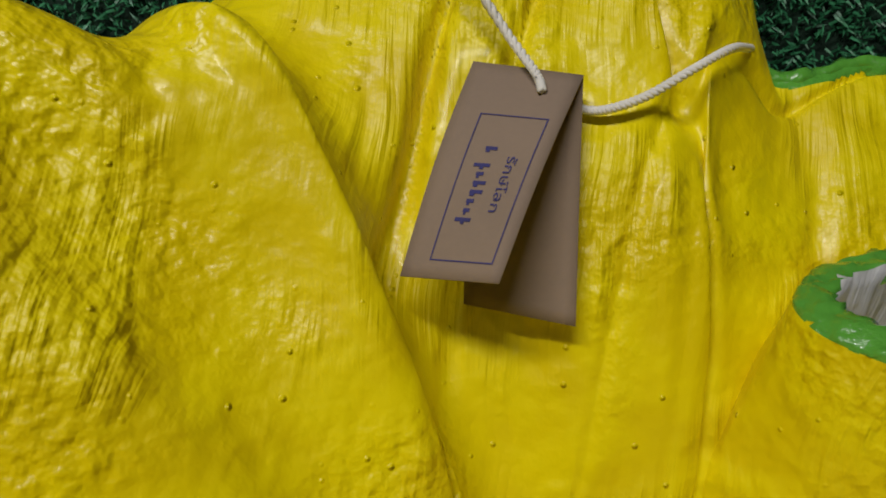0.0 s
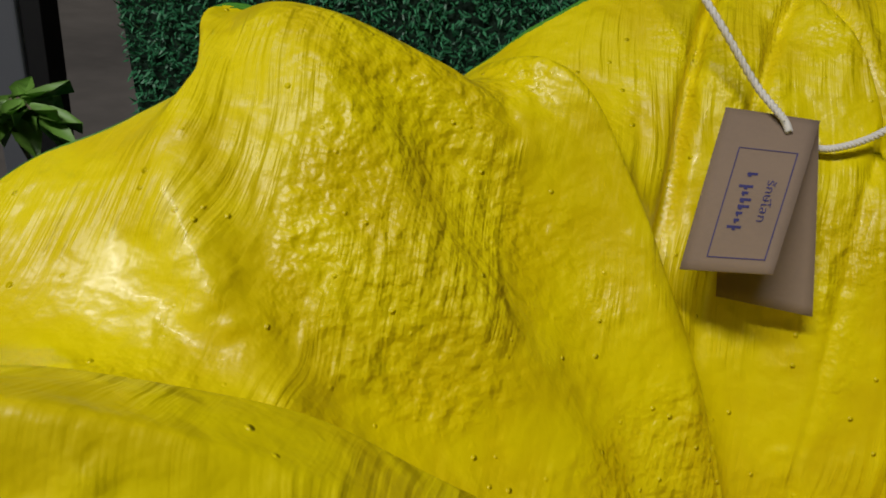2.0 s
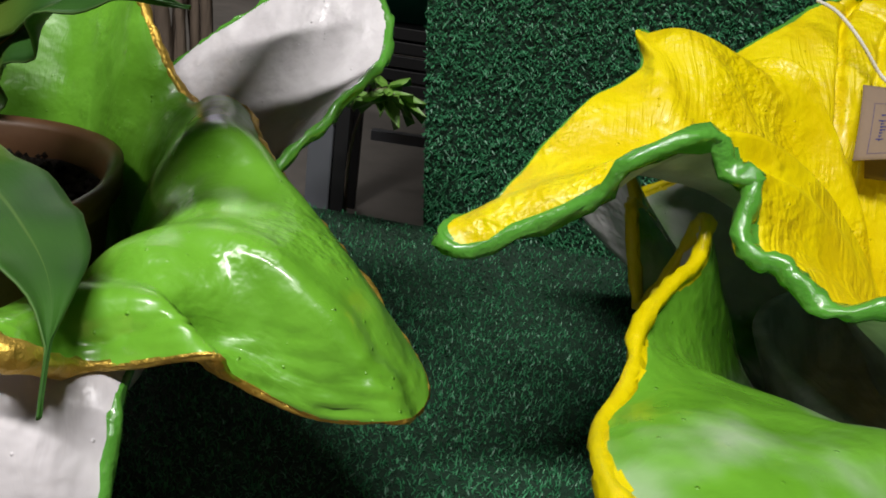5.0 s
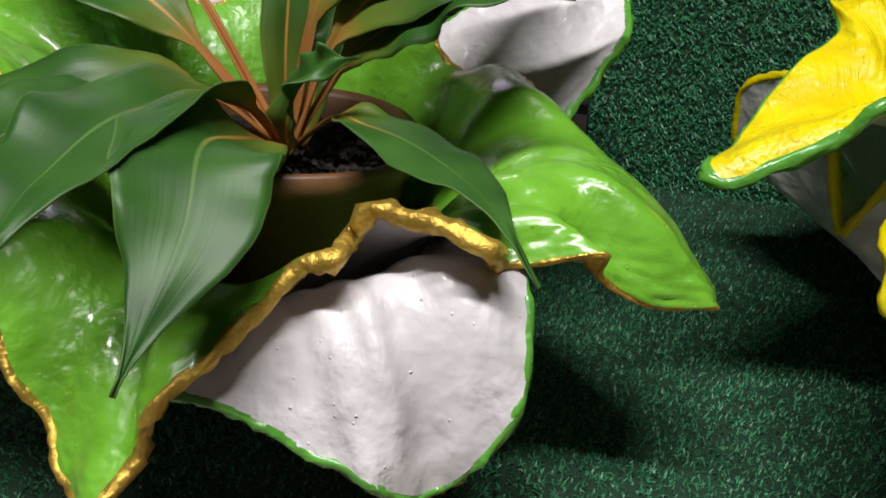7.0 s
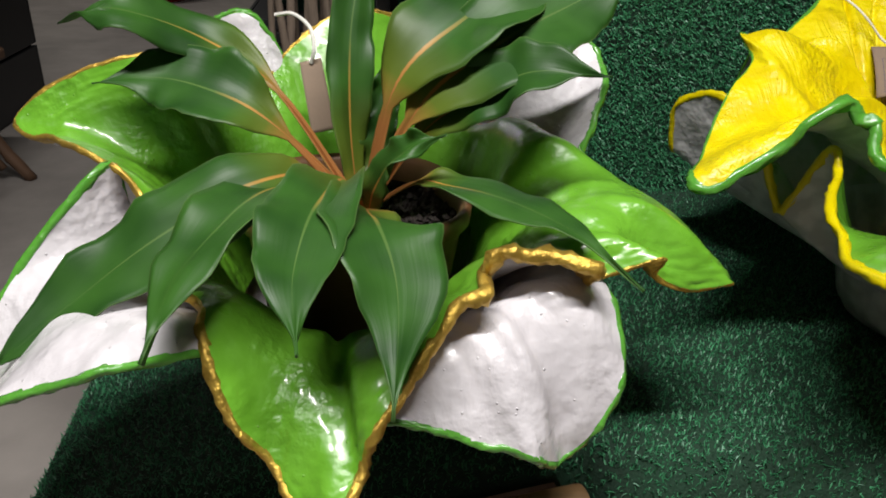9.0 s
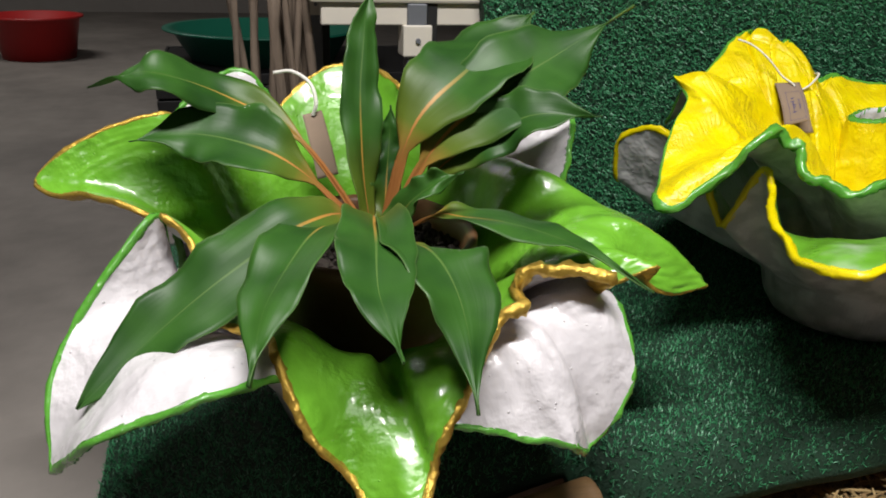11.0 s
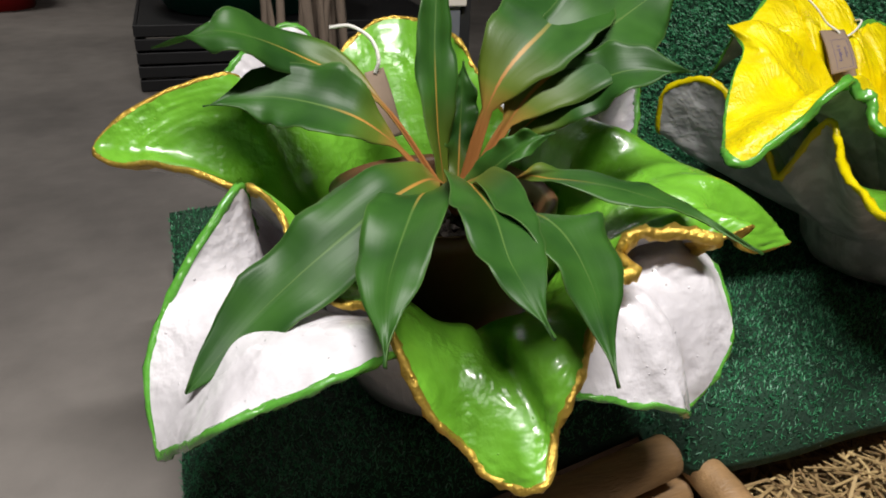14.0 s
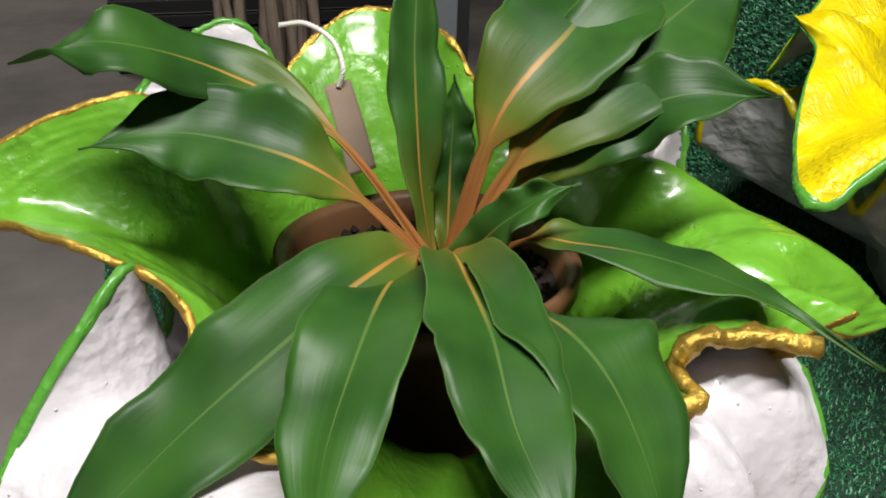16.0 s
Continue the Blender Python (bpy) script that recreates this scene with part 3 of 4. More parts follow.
def leaf_mesh(plant, keys, width, droop=0.0, wave=0.0036, fold=0.2, twist=0.0, stalk=0.22, seed=0, lean=(0, 0, 1), young=False, tail=0.04, point=0.5):
    """A long leaf along the given line: narrow stalk, wide blade with a wavy edge, drawn-out tip."""
    n, h = 40, 6
    pts = curve_points(keys, n)
    verts, faces, uvs = [], [], []
    for i, p in enumerate(pts):
        v = i / (n - 1)
        t = (pts[min(i + 1, n - 1)] - pts[max(i - 1, 0)]).normalized()
        side = t.cross(Vector(lean)).normalized()
        side = Matrix.Rotation(radians(twist), 3, t) @ side
        up = side.cross(t)
        if v < stalk:
            w = 0.10 + 0.05 * (1 - v / stalk)
        else:
            q = min((v - stalk) / (1 - stalk - tail), 1)
            e = min(max((q - 0.72) / 0.28, 0), 1)
            w = (0.10 * (1 - q) + 0.92 * math.sin(math.pi * min(q, 1)**0.92)**0.72) * (1 - point * e * e * (3 - 2 * e)) + 0.012
        for j in range(-h, h + 1):
            u = j / h
            q = Vector((v * 9, seed * 3.7 + (5 if u > 0 else 0), 0.5))
            fl = 4.2 * wave * noise.noise(q) * abs(u)**1.5 * min(w * 1.5, 1) + 1.2 * wave * noise.noise(Vector((v * 4, seed, u * 1.2)))
            lift = fold * abs(u)**1.3 * width * 0.5 * w - droop * u * u * width * w * v
            edge = 1 + 0.10 * noise.noise(q * 1.9) if v > stalk else 1
            verts.append(p + side * (u * width * 0.5 * w * edge) + up * (lift + fl))
            uvs.append((0.5 + 0.5 * u, 0.22 + 0.78 * v**1.3 if young else v))
    k = 2 * h + 1
    for i in range(n - 1):
        for j in range(k - 1):
            a = i * k + j
            faces.append((a, a + 1, a + k + 1, a + k))
    ob = obj("leaf", verts, faces, M_LEAF, plant, "", uvs)
    sol = ob.modifiers.new("thickness", "SOLIDIFY")
    sol.thickness = 0.0009
    return ob


def potted_plant():
    t = thing("potted_plant", (GC[0], GC[1], 0.03), "leafy plant with orange stalks in a brown pot", "plant")
    c = (0, 0)
    revolve("pot", [(0.0, 0.0), (0.072, 0.0), (0.076, 0.02), (0.096, 0.15), (0.103, 0.155), (0.104, 0.170), (0.100, 0.172),
                    (0.094, 0.166), (0.090, 0.135)], M_POT, t, "brown plastic nursery pot", c, square=0.05)
    soil = []
    for i in range(9):
        soil.append((0.0925 * i / 8, 0.143 + 0.006 * math.sin(i * 1.7)))
    revolve("soil", soil, M_SOIL, t, "dark crumbly potting soil", c, wobble=0.02)
    # crumbs of soil and bark
    rng = random.Random(8)
    verts, faces = [], []
    for _ in range(420):
        a, r = rng.uniform(0, 6.28), 0.088 * math.sqrt(rng.random())
        s = rng.uniform(0.002, 0.006)
        b = len(verts)
        p = Vector((r * math.cos(a), r * math.sin(a), 0.146 + rng.uniform(0, 0.005)))
        for d in ((1, 0, 0), (-0.6, 0.9, 0), (-0.5, -0.8, 0.2), (0, 0.1, 1), (0, 0, -0.8)):
            verts.append(p + Vector(d) * s * rng.uniform(0.6, 1.2))
        faces += [(b, b + 1, b + 3), (b + 1, b + 2, b + 3), (b + 2, b, b + 3), (b + 1, b, b + 4), (b + 2, b + 1, b + 4), (b, b + 2, b + 4)]
    tagged(obj("loose_soil", verts, faces, M_SOIL, t, "crumbs of soil and bark", smooth=False), kind="stuff")
    o = Vector((GC[0], GC[1], 0.03))

    def put(*keys, **kw):
        leaf_mesh(t, [Vector(k) - o for k in keys], **kw)

    cr = (-0.062, 0.045, 0.185)
    # hanging leaves towards the front
    put(cr, (-0.100, -0.010, 0.240), (-0.1411, -0.0511, 0.2516), (-0.1982, -0.0715, 0.2226), (-0.257, -0.0871, 0.1837), (-0.3079, -0.1118, 0.1462),
        width=0.066, seed=1, droop=0.1, lean=(-0.1, -0.6, 0.7), tail=0.01, point=0.1)
    put(cr, (-0.103, -0.0146, 0.2316), (-0.1406, -0.0789, 0.2498), (-0.1755, -0.1409, 0.2296), (-0.1912, -0.1881, 0.1965), width=0.056, seed=2,
        lean=(-0.35, -0.25, 0.9))
    put(cr, (-0.0778, -0.0136, 0.2395), (-0.0953, -0.1114, 0.2575), (-0.1052, -0.1749, 0.2452), (-0.1011, -0.2282, 0.2257), width=0.058, seed=3, stalk=0.2)
    put(cr, (-0.0605, -0.0304, 0.2215), (-0.0557, -0.1153, 0.2482), (-0.0458, -0.1678, 0.2252), (-0.0516, -0.2277, 0.1804), width=0.078, seed=4, stalk=0.18,
        lean=(0.3, -0.4, 0.85), fold=0.12)
    put(cr, (-0.020, 0.008, 0.228), (0.0063, -0.013, 0.233), (0.0528, -0.0544, 0.2346), (0.0885, -0.0933, 0.2247), (0.1149, -0.1488, 0.2126), width=0.050,
        seed=5, lean=(0.25, -0.3, 0.9), tail=0.1)
    # rising leaves
    put(cr, (-0.0359, 0.032, 0.3004), (0.0216, 0.0546, 0.350), (0.0734, 0.1074, 0.3697), (0.1134, 0.1293, 0.394), width=0.094, seed=6,
        lean=(-0.35, -0.6, 0.6), fold=0.15)
    put(cr, (-0.0155, 0.0233, 0.2882), (0.0507, 0.0317, 0.3379), (0.1203, 0.0639, 0.366), (0.1983, 0.0833, 0.4057), width=0.094, seed=7,
        lean=(-0.3, -0.55, 0.6), fold=0.15, tail=0.1)
    put(cr, (-0.0133, 0.0231, 0.2659), (0.0369, 0.008, 0.305), (0.0732, -0.0127, 0.3232), (0.1173, -0.0298, 0.3231), width=0.056, seed=8, lean=(0.1, -0.6, 0.7))
    put((-0.066, 0.055, 0.185), (-0.072, 0.075, 0.26), (-0.070, 0.095, 0.33), (-0.060, 0.125, 0.383), (-0.049, 0.146, 0.415), width=0.040, seed=9,
        lean=(0.25, -1, 0.2), stalk=0.02, young=True)
    put((-0.055, 0.06, 0.185), (-0.048, 0.08, 0.24), (-0.042, 0.095, 0.28), (-0.04, 0.10, 0.31), width=0.032, seed=10, lean=(-0.2, -1, 0.2), stalk=0.02, young=True)
    put((-0.06, 0.035, 0.185), (-0.05, 0.01, 0.23), (-0.03, -0.01, 0.262), (0.0, -0.015, 0.275), width=0.030, seed=11, stalk=0.02, young=True, lean=(0, -0.6, 0.8))
    # leaves over the west petal
    put(cr, (-0.1279, 0.0582, 0.2869), (-0.1891, 0.0939, 0.3222), (-0.2462, 0.0708, 0.3477), (-0.2765, 0.0782, 0.3439), (-0.3061, 0.1059, 0.3304), width=0.052,
        tail=0.16, seed=12, lean=(0, -0.55, 0.8))
    put(cr, (-0.1319, 0.0364, 0.2667), (-0.1746, 0.0452, 0.2899), (-0.2224, 0.0658, 0.2964), (-0.2732, 0.0604, 0.2929), width=0.068, seed=13, lean=(0.1, -0.6, 0.75))
    return t


potted_plant()


# ---------------------------------------------------------------- yellow planter
YC = (0.60, 0.13)


def yellow_planter():
    t = thing("yellow_planter", (0, 0, 0), "cement-cloth planter with yellow flower bowl on a white base", "planter")
    revolve("base", [(0.0, 0.008), (0.092, 0.008), (0.104, 0.025), (0.118, 0.08), (0.14, 0.12), (0.13, 0.125), (0.10, 0.07), (0.0, 0.05)],
            M_GREYWHITE, t, "whitewashed cement base", YC, wobble=0.04)
    under = [(0, 0.26, 0.16, 0.18, 0.12), (30, 0.29, 0.15, 0.19, 0.13), (60, 0.24, 0.19, 0.17, 0.13), (95, 0.22, 0.2, 0.16, 0.13), (125, 0.25, 0.19, 0.17, 0.14),
             (142, 0.283, 0.16, 0.2, 0.1), (149, 0.32, 0.159, 0.22, 0.1), (153, 0.322, 0.218, 0.22, 0.1), (160, 0.276, 0.243, 0.2, 0.11), (172, 0.242, 0.205, 0.17, 0.13),
             (181, 0.251, 0.215, 0.18, 0.12), (187, 0.242, 0.16, 0.18, 0.11), (191, 0.238, 0.197, 0.18, 0.11), (197, 0.241, 0.24, 0.18, 0.11), (203, 0.256, 0.226, 0.19, 0.12),
             (209, 0.313, 0.209, 0.22, 0.15), (213, 0.331, 0.204, 0.237, 0.196), (216, 0.367, 0.199, 0.245, 0.225), (224, 0.409, 0.215, 0.245, 0.24), (230, 0.351, 0.215, 0.243, 0.24),
             (236, 0.352, 0.195, 0.24, 0.235), (245, 0.335, 0.191, 0.231, 0.219), (255, 0.32, 0.18, 0.22, 0.2), (280, 0.3, 0.18, 0.2, 0.17), (310, 0.28, 0.15, 0.19, 0.11),
             (335, 0.25, 0.17, 0.18, 0.12)]
    drape("under_layer", t, YC, (0.10, 0.06), under, [M_GREENWASH, M_GREYWHITE], M_YELLOWRIM, "yellow painted hem",
          "green and white painted cloth layer", rim=0.004, seed=21, hem=0.006, flutter=0.004)
    top = [(10, 0.23, 0.285, 0.1, 0.24), (35, 0.22, 0.29, 0.1, 0.24), (55, 0.205, 0.285, 0.1, 0.25), (70, 0.19, 0.292, 0.09, 0.25), (80, 0.172, 0.29, 0.08, 0.26),
             (86, 0.185, 0.32, 0.075, 0.27), (92, 0.2, 0.342, 0.07, 0.29), (96, 0.2, 0.338, 0.07, 0.29), (100, 0.22, 0.356, 0.07, 0.3), (112, 0.226, 0.35, 0.08, 0.3),
             (126, 0.223, 0.324, 0.11, 0.3), (136, 0.233, 0.298, 0.13, 0.325), (143, 0.251, 0.263, 0.139, 0.397), (150, 0.267, 0.242, 0.145, 0.401), (156, 0.255, 0.299, 0.153, 0.341),
             (163, 0.272, 0.309, 0.208, 0.362), (170, 0.267, 0.293, 0.194, 0.336), (180, 0.309, 0.266, 0.201, 0.307), (188, 0.35, 0.222, 0.21, 0.318), (194, 0.383, 0.213, 0.22, 0.355),
             (196, 0.37, 0.212, 0.22, 0.385), (198.5, 0.319, 0.25, 0.215, 0.362), (200.5, 0.305, 0.278, 0.203, 0.338), (202.5, 0.272, 0.293, 0.192, 0.31), (204.5, 0.262, 0.28, 0.18, 0.285),
             (206.5, 0.254, 0.281, 0.17, 0.262), (210, 0.265, 0.252, 0.157, 0.237), (214, 0.258, 0.248, 0.152, 0.215), (219, 0.256, 0.24, 0.15, 0.2), (226, 0.235, 0.252, 0.14, 0.18),
             (245, 0.244, 0.23, 0.14, 0.17), (270, 0.247, 0.212, 0.14, 0.17), (300, 0.248, 0.231, 0.14, 0.18), (335, 0.229, 0.281, 0.12, 0.2)]
    drape("flower_bowl", t, YC, (0.05, 0.11), top, [M_YELLOW, M_GREYWHITE], M_GREENRIM, "glossy green painted hem",
          "yellow painted cloth bowl with brush marks", rim=0.0046, seed=31, across=720, rings=110, wrinkle=0.005, hem=0.007,
          rim_keys=[(60, 0.8), (110, 0.5), (150, 0.3), (185, 0.35), (194, 0.9), (205, 1.1), (230, 1.0), (330, 0.9)],
          grooves=[(117, 1.1, 0.011, -47), (104.7, 1.1, 0.006, -60), (103, 1.4, 0.005, 35), (83, 1.3, 0.004, -60), (173, 2.2, -0.006, -37), (76, 2, 0.004, 20)],
          dents=[(140, 0.25, 13, 0.16, 0.012, 0.0), (146, 0.45, 1.8, 0.12, -0.006, 0.0), (165, 0.60, 5.5, 0.15, -0.004, 0.0), (156, 0.46, 8, 0.06, 0.0, 0.002), (160, 0.32, 10, 0.12, 0.010, 0.0), (184, 0.28, 9, 0.11, 0.009, 0.0), (139, 0.5, 4, 0.12, 0.004, 0.0), (164, 0.2, 6, 0.06, 0.0, 0.0012),
                 (88, 0.45, 5, 0.1, 0.004, 0.001), (110, 0.62, 4, 0.12, 0.003, 0.0015), (183, 0.45, 6, 0.06, 0.0, 0.002), (125, 0.3, 8, 0.08, 0.0, 0.0015)])
    revolve("bowl_floor", [(0.0, 0.112), (0.03, 0.113), (0.056, 0.122)], M_YELLOW, t, "", YC)
    return t


yellow_planter()


def front_fold():
    """A pleat of the bowl that stands inside it as an open rolled fold with a broad painted lip."""
    n = 96
    rows = []
    for i in range(20):
        f = i / 19
        rows.append((0.009 * (1 - f)**2, 0.13 + 0.126 * (1 - (1 - f)**2), 0))
    for i in range(1, 9):
        w = math.pi / 2 * i / 8
        rows.append((-0.0105 * (1 - math.cos(w)), 0.256 + 0.005 * math.sin(w), 2))
    for i in range(1, 10):
        rows.append((-0.0105 - 0.002 * i / 9, 0.261 - 0.007 * i, 1))
    verts, faces, slots, uvs = [], [], [], []
    for i, (grow, z, kind) in enumerate(rows):
        for j in range(n):
            w = 2 * math.pi * j / n
            c, d = math.cos(w), math.sin(w)
            e = grow + 0.004 * noise.noise(Vector((c * 2, d * 2, z * 14)))
            if kind == 2:
                e += 0.0022 * noise.noise(Vector((c * 11, d * 11, i * 0.4)))
            verts.append(Vector((0.667 + (0.053 + e) * c, 0.206 + (0.032 + e) * d,
                                 z + 0.006 * c * (z > 0.2) + (0.003 * noise.noise(Vector((c * 9, d * 9, i * 0.3))) if kind == 2 else 0))))
            uvs.append((j / n * 0.3, i / len(rows)))
    for i in range(len(rows) - 1):
        for j in range(n):
            a, c = i * n + j, i * n + (j + 1) % n
            faces.append((a, c, c + n, a + n))
            ragged = int(round(1.6 * noise.noise(Vector((math.cos(j / n * 6.283) * 8, math.sin(j / n * 6.283) * 8, 3)))))
            slots.append(rows[min(max(i + 1 + ragged, 0), len(rows) - 1)][2] if i > 15 else 0)
    obj("rolled_fold", verts, faces, [M_YELLOW, M_GREYWHITE, M_GREENRIM], bpy.data.objects["yellow_planter"],
        "rolled yellow pleat with a broad green hem", uvs, slots)


front_fold()


# ---------------------------------------------------------------- paper tags on cords
def flap(top_l, top_r, low_l, low_r, bulge, rows=18, cols=8):
    """Points of a bent card: u across, v down."""
    tl, tr, bl, br = (Vector(q) for q in (top_l, top_r, low_l, low_r))
    out = (bl - tl).cross(tr - tl).normalized()

    def at(u, v, lift=0.0):
        p = (tl * (1 - u) + tr * u) * (1 - v) + (bl * (1 - u) + br * u) * v
        return p + out * (bulge * math.sin(math.pi * v) + lift)
    return at, out


def card(name, at, parent, label, rows=18, cols=8, thick=0.0006):
    verts, faces = [], []
    for lift in (0.0, -thick):
        for i in range(rows + 1):
            for j in range(cols + 1):
                verts.append(at(j / cols, i / rows, lift))
    w, m = cols + 1, (rows + 1) * (cols + 1)
    for i in range(rows):
        for j in range(cols):
            a = i * w + j
            faces.append((a, a + w, a + w + 1, a + 1))
            faces.append((m + a, m + a + 1, m + a + w + 1, m + a + w))
    ring = [j for j in range(cols + 1)] + [i * w + cols for i in range(1, rows + 1)]
    ring += [rows * w + j for j in range(cols - 1, -1, -1)] + [i * w for i in range(rows - 1, 0, -1)]
    for a, b in zip(ring, ring[1:] + ring[:1]):
        faces.append((a, b, m + b, m + a))
    return obj(name, verts, faces, M_CARD, parent, label)


def strips(name, at, bars, parent, label):
    """Printed bars (u0, v0, u1, v1) laid on a bent card."""
    verts, faces = [], []
    for u0, v0, u1, v1 in bars:
        n = max(2, int(abs(v1 - v0) * 24))
        b = len(verts)
        for i in range(n + 1):
            v = v0 + (v1 - v0) * i / n
            verts += [at(u0, v, 0.00025), at(u1, v, 0.00025)]
        for i in range(n):
            q = b + 2 * i
            faces.append((q, q + 2, q + 3, q + 1))
    return obj(name, verts, faces, M_INK, parent, label, smooth=False)


def print_words(at, text, parent, u0, v0, size_u, size_v):
    """Words along the card's length, laid on the bent card."""
    cu = bpy.data.curves.new("words", "FONT")
    cu.body = text
    cu.resolution_u = 3
    tmp = bpy.data.objects.new("words", cu)
    scene.collection.objects.link(tmp)
    me = bpy.data.meshes.new_from_object(tmp.evaluated_get(bpy.context.evaluated_depsgraph_get()))
    bpy.data.objects.remove(tmp)
    xs = [v.co.x for v in me.vertices]
    wide = max(xs) - min(xs)
    for v in me.vertices:
        x, y = (v.co.x - min(xs)) / wide, v.co.y
        v.co = at(u0 + size_u * y, v0 + size_v * x, 0.0003)
    me.materials.append(M_INK)
    ob = new("stamped_words", me)
    ob.parent = parent
    return tagged(ob, "blue stamped words")


def twist_cord(name, keys, parent, count=150, radius=0.0013):
    """A cord laid of three strands."""
    pts = curve_points(keys, count)
    cord = tube(name, pts, radius * 0.8, M_CORD, parent, "white twisted cotton cord", 8)
    for k in range(3):
        strand = []
        for i, p in enumerate(pts):
            t = (pts[min(i + 1, count - 1)] - pts[max(i - 1, 0)]).normalized()
            a = t.cross(Vector((0.3, 0.2, 0.9))).normalized()
            b = t.cross(a)
            w = i * 0.62 + k * 2.094
            strand.append(p + (a * math.cos(w) + b * math.sin(w)) * radius * 0.55)
        tube("strand", strand, radius * 0.62, M_CORD, cord, "", 6)
    return cord


def yellow_tag():
    t = thing("paper_tag", (0, 0, 0), "folded kraft paper tag with a blue stamp on white cord", "tag")
    tl, tr = (0.5209, 0.2530, 0.2942), (0.5527, 0.2446, 0.2963)
    back, _ = flap(tl, tr, (0.5262, 0.2125, 0.2345), (0.5579, 0.2040, 0.2371), 0.0015)
    card("back_leaf", back, t, "plain kraft paper leaf")
    front, _ = flap((0.5209, 0.2520, 0.2946), (0.5527, 0.2436, 0.2967), (0.5077, 0.202, 0.2485), (0.5332, 0.1879, 0.2587), 0.0035)
    leaf = card("front_leaf", front, t, "bent kraft paper leaf with stamp")
    u0, u1, v0, v1, k = 0.26, 0.88, 0.27, 0.93, 0.012
    strips("stamp_frame", front, [(u0, v0, u0 + k, v1), (u1 - k, v0, u1, v1), (u0, v0, u1, v0 + k * 0.45), (u0, v1 - k * 0.45, u1, v1)], leaf,
           "blue stamped frame")
    bars, v = [], 0.43
    for height in (0.11, 0.0, 0.10, 0.07, 0.12, 0.12, 0.07, 0.06, 0.10):
        if height:
            bars.append((0.43 - (0.05 if height == 0.10 else 0), v, 0.43 + height, v + 0.016))
            bars.append((0.44, v + 0.016, 0.44 + height * 0.35, v + 0.027))
        v += 0.040
    strips("stamp_mark", front, bars, leaf, "blue stamped mark")
    print_words(front, "\u0e23\u0e31\u0e01\u0e29\u0e4c\u0e42\u0e25\u0e01", leaf, 0.665, 0.47, 0.12, 0.25)
    twist_cord("cord", [front(0.72, 0.13, 0.001), front(0.62, 0.06, 0.003), (0.529, 0.252, 0.3045), (0.514, 0.258, 0.321), (0.502, 0.268, 0.334),
                        (0.494, 0.282, 0.342), (0.486, 0.298, 0.346)], t)
    twist_cord("cord", [(0.5515, 0.2452, 0.2862), (0.560, 0.2440, 0.2868), (0.572, 0.2455, 0.292), (0.585, 0.2500, 0.3005), (0.598, 0.262, 0.3045),
                        (0.612, 0.285, 0.300)], t)
    return t


yellow_tag()


def green_tag():
    """The tag that hangs inside the green planter behind the leaves."""
    t = thing("paper_tag", (0, 0, 0), "kraft paper tag on white cord behind the plant", "tag")
    at, _ = flap((-0.118, 0.165, 0.288), (-0.098, 0.168, 0.292), (-0.108, 0.135, 0.228), (-0.086, 0.138, 0.232), 0.003)
    card("leaf", at, t, "plain kraft paper leaf")
    twist_cord("cord", [at(0.5, 0.05, 0.001), (-0.104, 0.163, 0.302), (-0.108, 0.178, 0.318), (-0.124, 0.196, 0.327), (-0.142, 0.208, 0.324)], t, 110, 0.0018)
    return t


green_tag()


# ---------------------------------------------------------------- bamboo rails and straw under the bench's front
def bamboo_pole(a, b, radius, label, knots=(0.3, 0.72)):
    a, b = Vector(a), Vector(b)
    t = thing("bamboo_pole", a, label, "bamboo pole", group="bamboo poles of the bench")
    n, sides = 40, 18
    d = b - a
    ax = d.normalized()
    s1 = ax.cross(Vector((0, 0, 1))).normalized()
    s2 = s1.cross(ax)
    verts, faces = [], []
    prof = [(i / (n - 1), 1.0) for i in range(n)]
    for f, r in prof:
        for k in knots:
            r += 0.09 * math.exp(-((f - k) / 0.012)**2)
        for j in range(sides):
            w = 2 * math.pi * j / sides
            verts.append(d * f + (s1 * math.cos(w) + s2 * math.sin(w)) * radius * r * (1 + 0.05 * noise.noise(Vector((f * 3, w, radius * 90)))))
    for end, inner in ((0, 0.72), (n - 1, 0.72)):
        for depth in (0, 0.03):
            for j in range(sides):
                w = 2 * math.pi * j / sides
                verts.append(d * prof[end][0] + ax * (depth if end == 0 else -depth) + (s1 * math.cos(w) + s2 * math.sin(w)) * radius * inner)
    for i in range(n - 1):
        for j in range(sides):
            k = (j + 1) % sides
            faces.append((i * sides + j, i * sides + k, (i + 1) * sides + k, (i + 1) * sides + j))
    for e, (start, base) in enumerate(((0, n * sides), ((n - 1) * sides, n * sides + 2 * sides))):
        for j in range(sides):
            k = (j + 1) % sides
            q1 = (start + j, base + j, base + k, start + k)
            q2 = (base + j, base + sides + j, base + sides + k, base + k)
            faces += [q1 if e else tuple(reversed(q1)), q2 if e else tuple(reversed(q2))]
        faces.append(tuple(base + sides + j for j in range(sides)))
    obj("culm", verts, faces, M_BAMBOO, t)
    return t


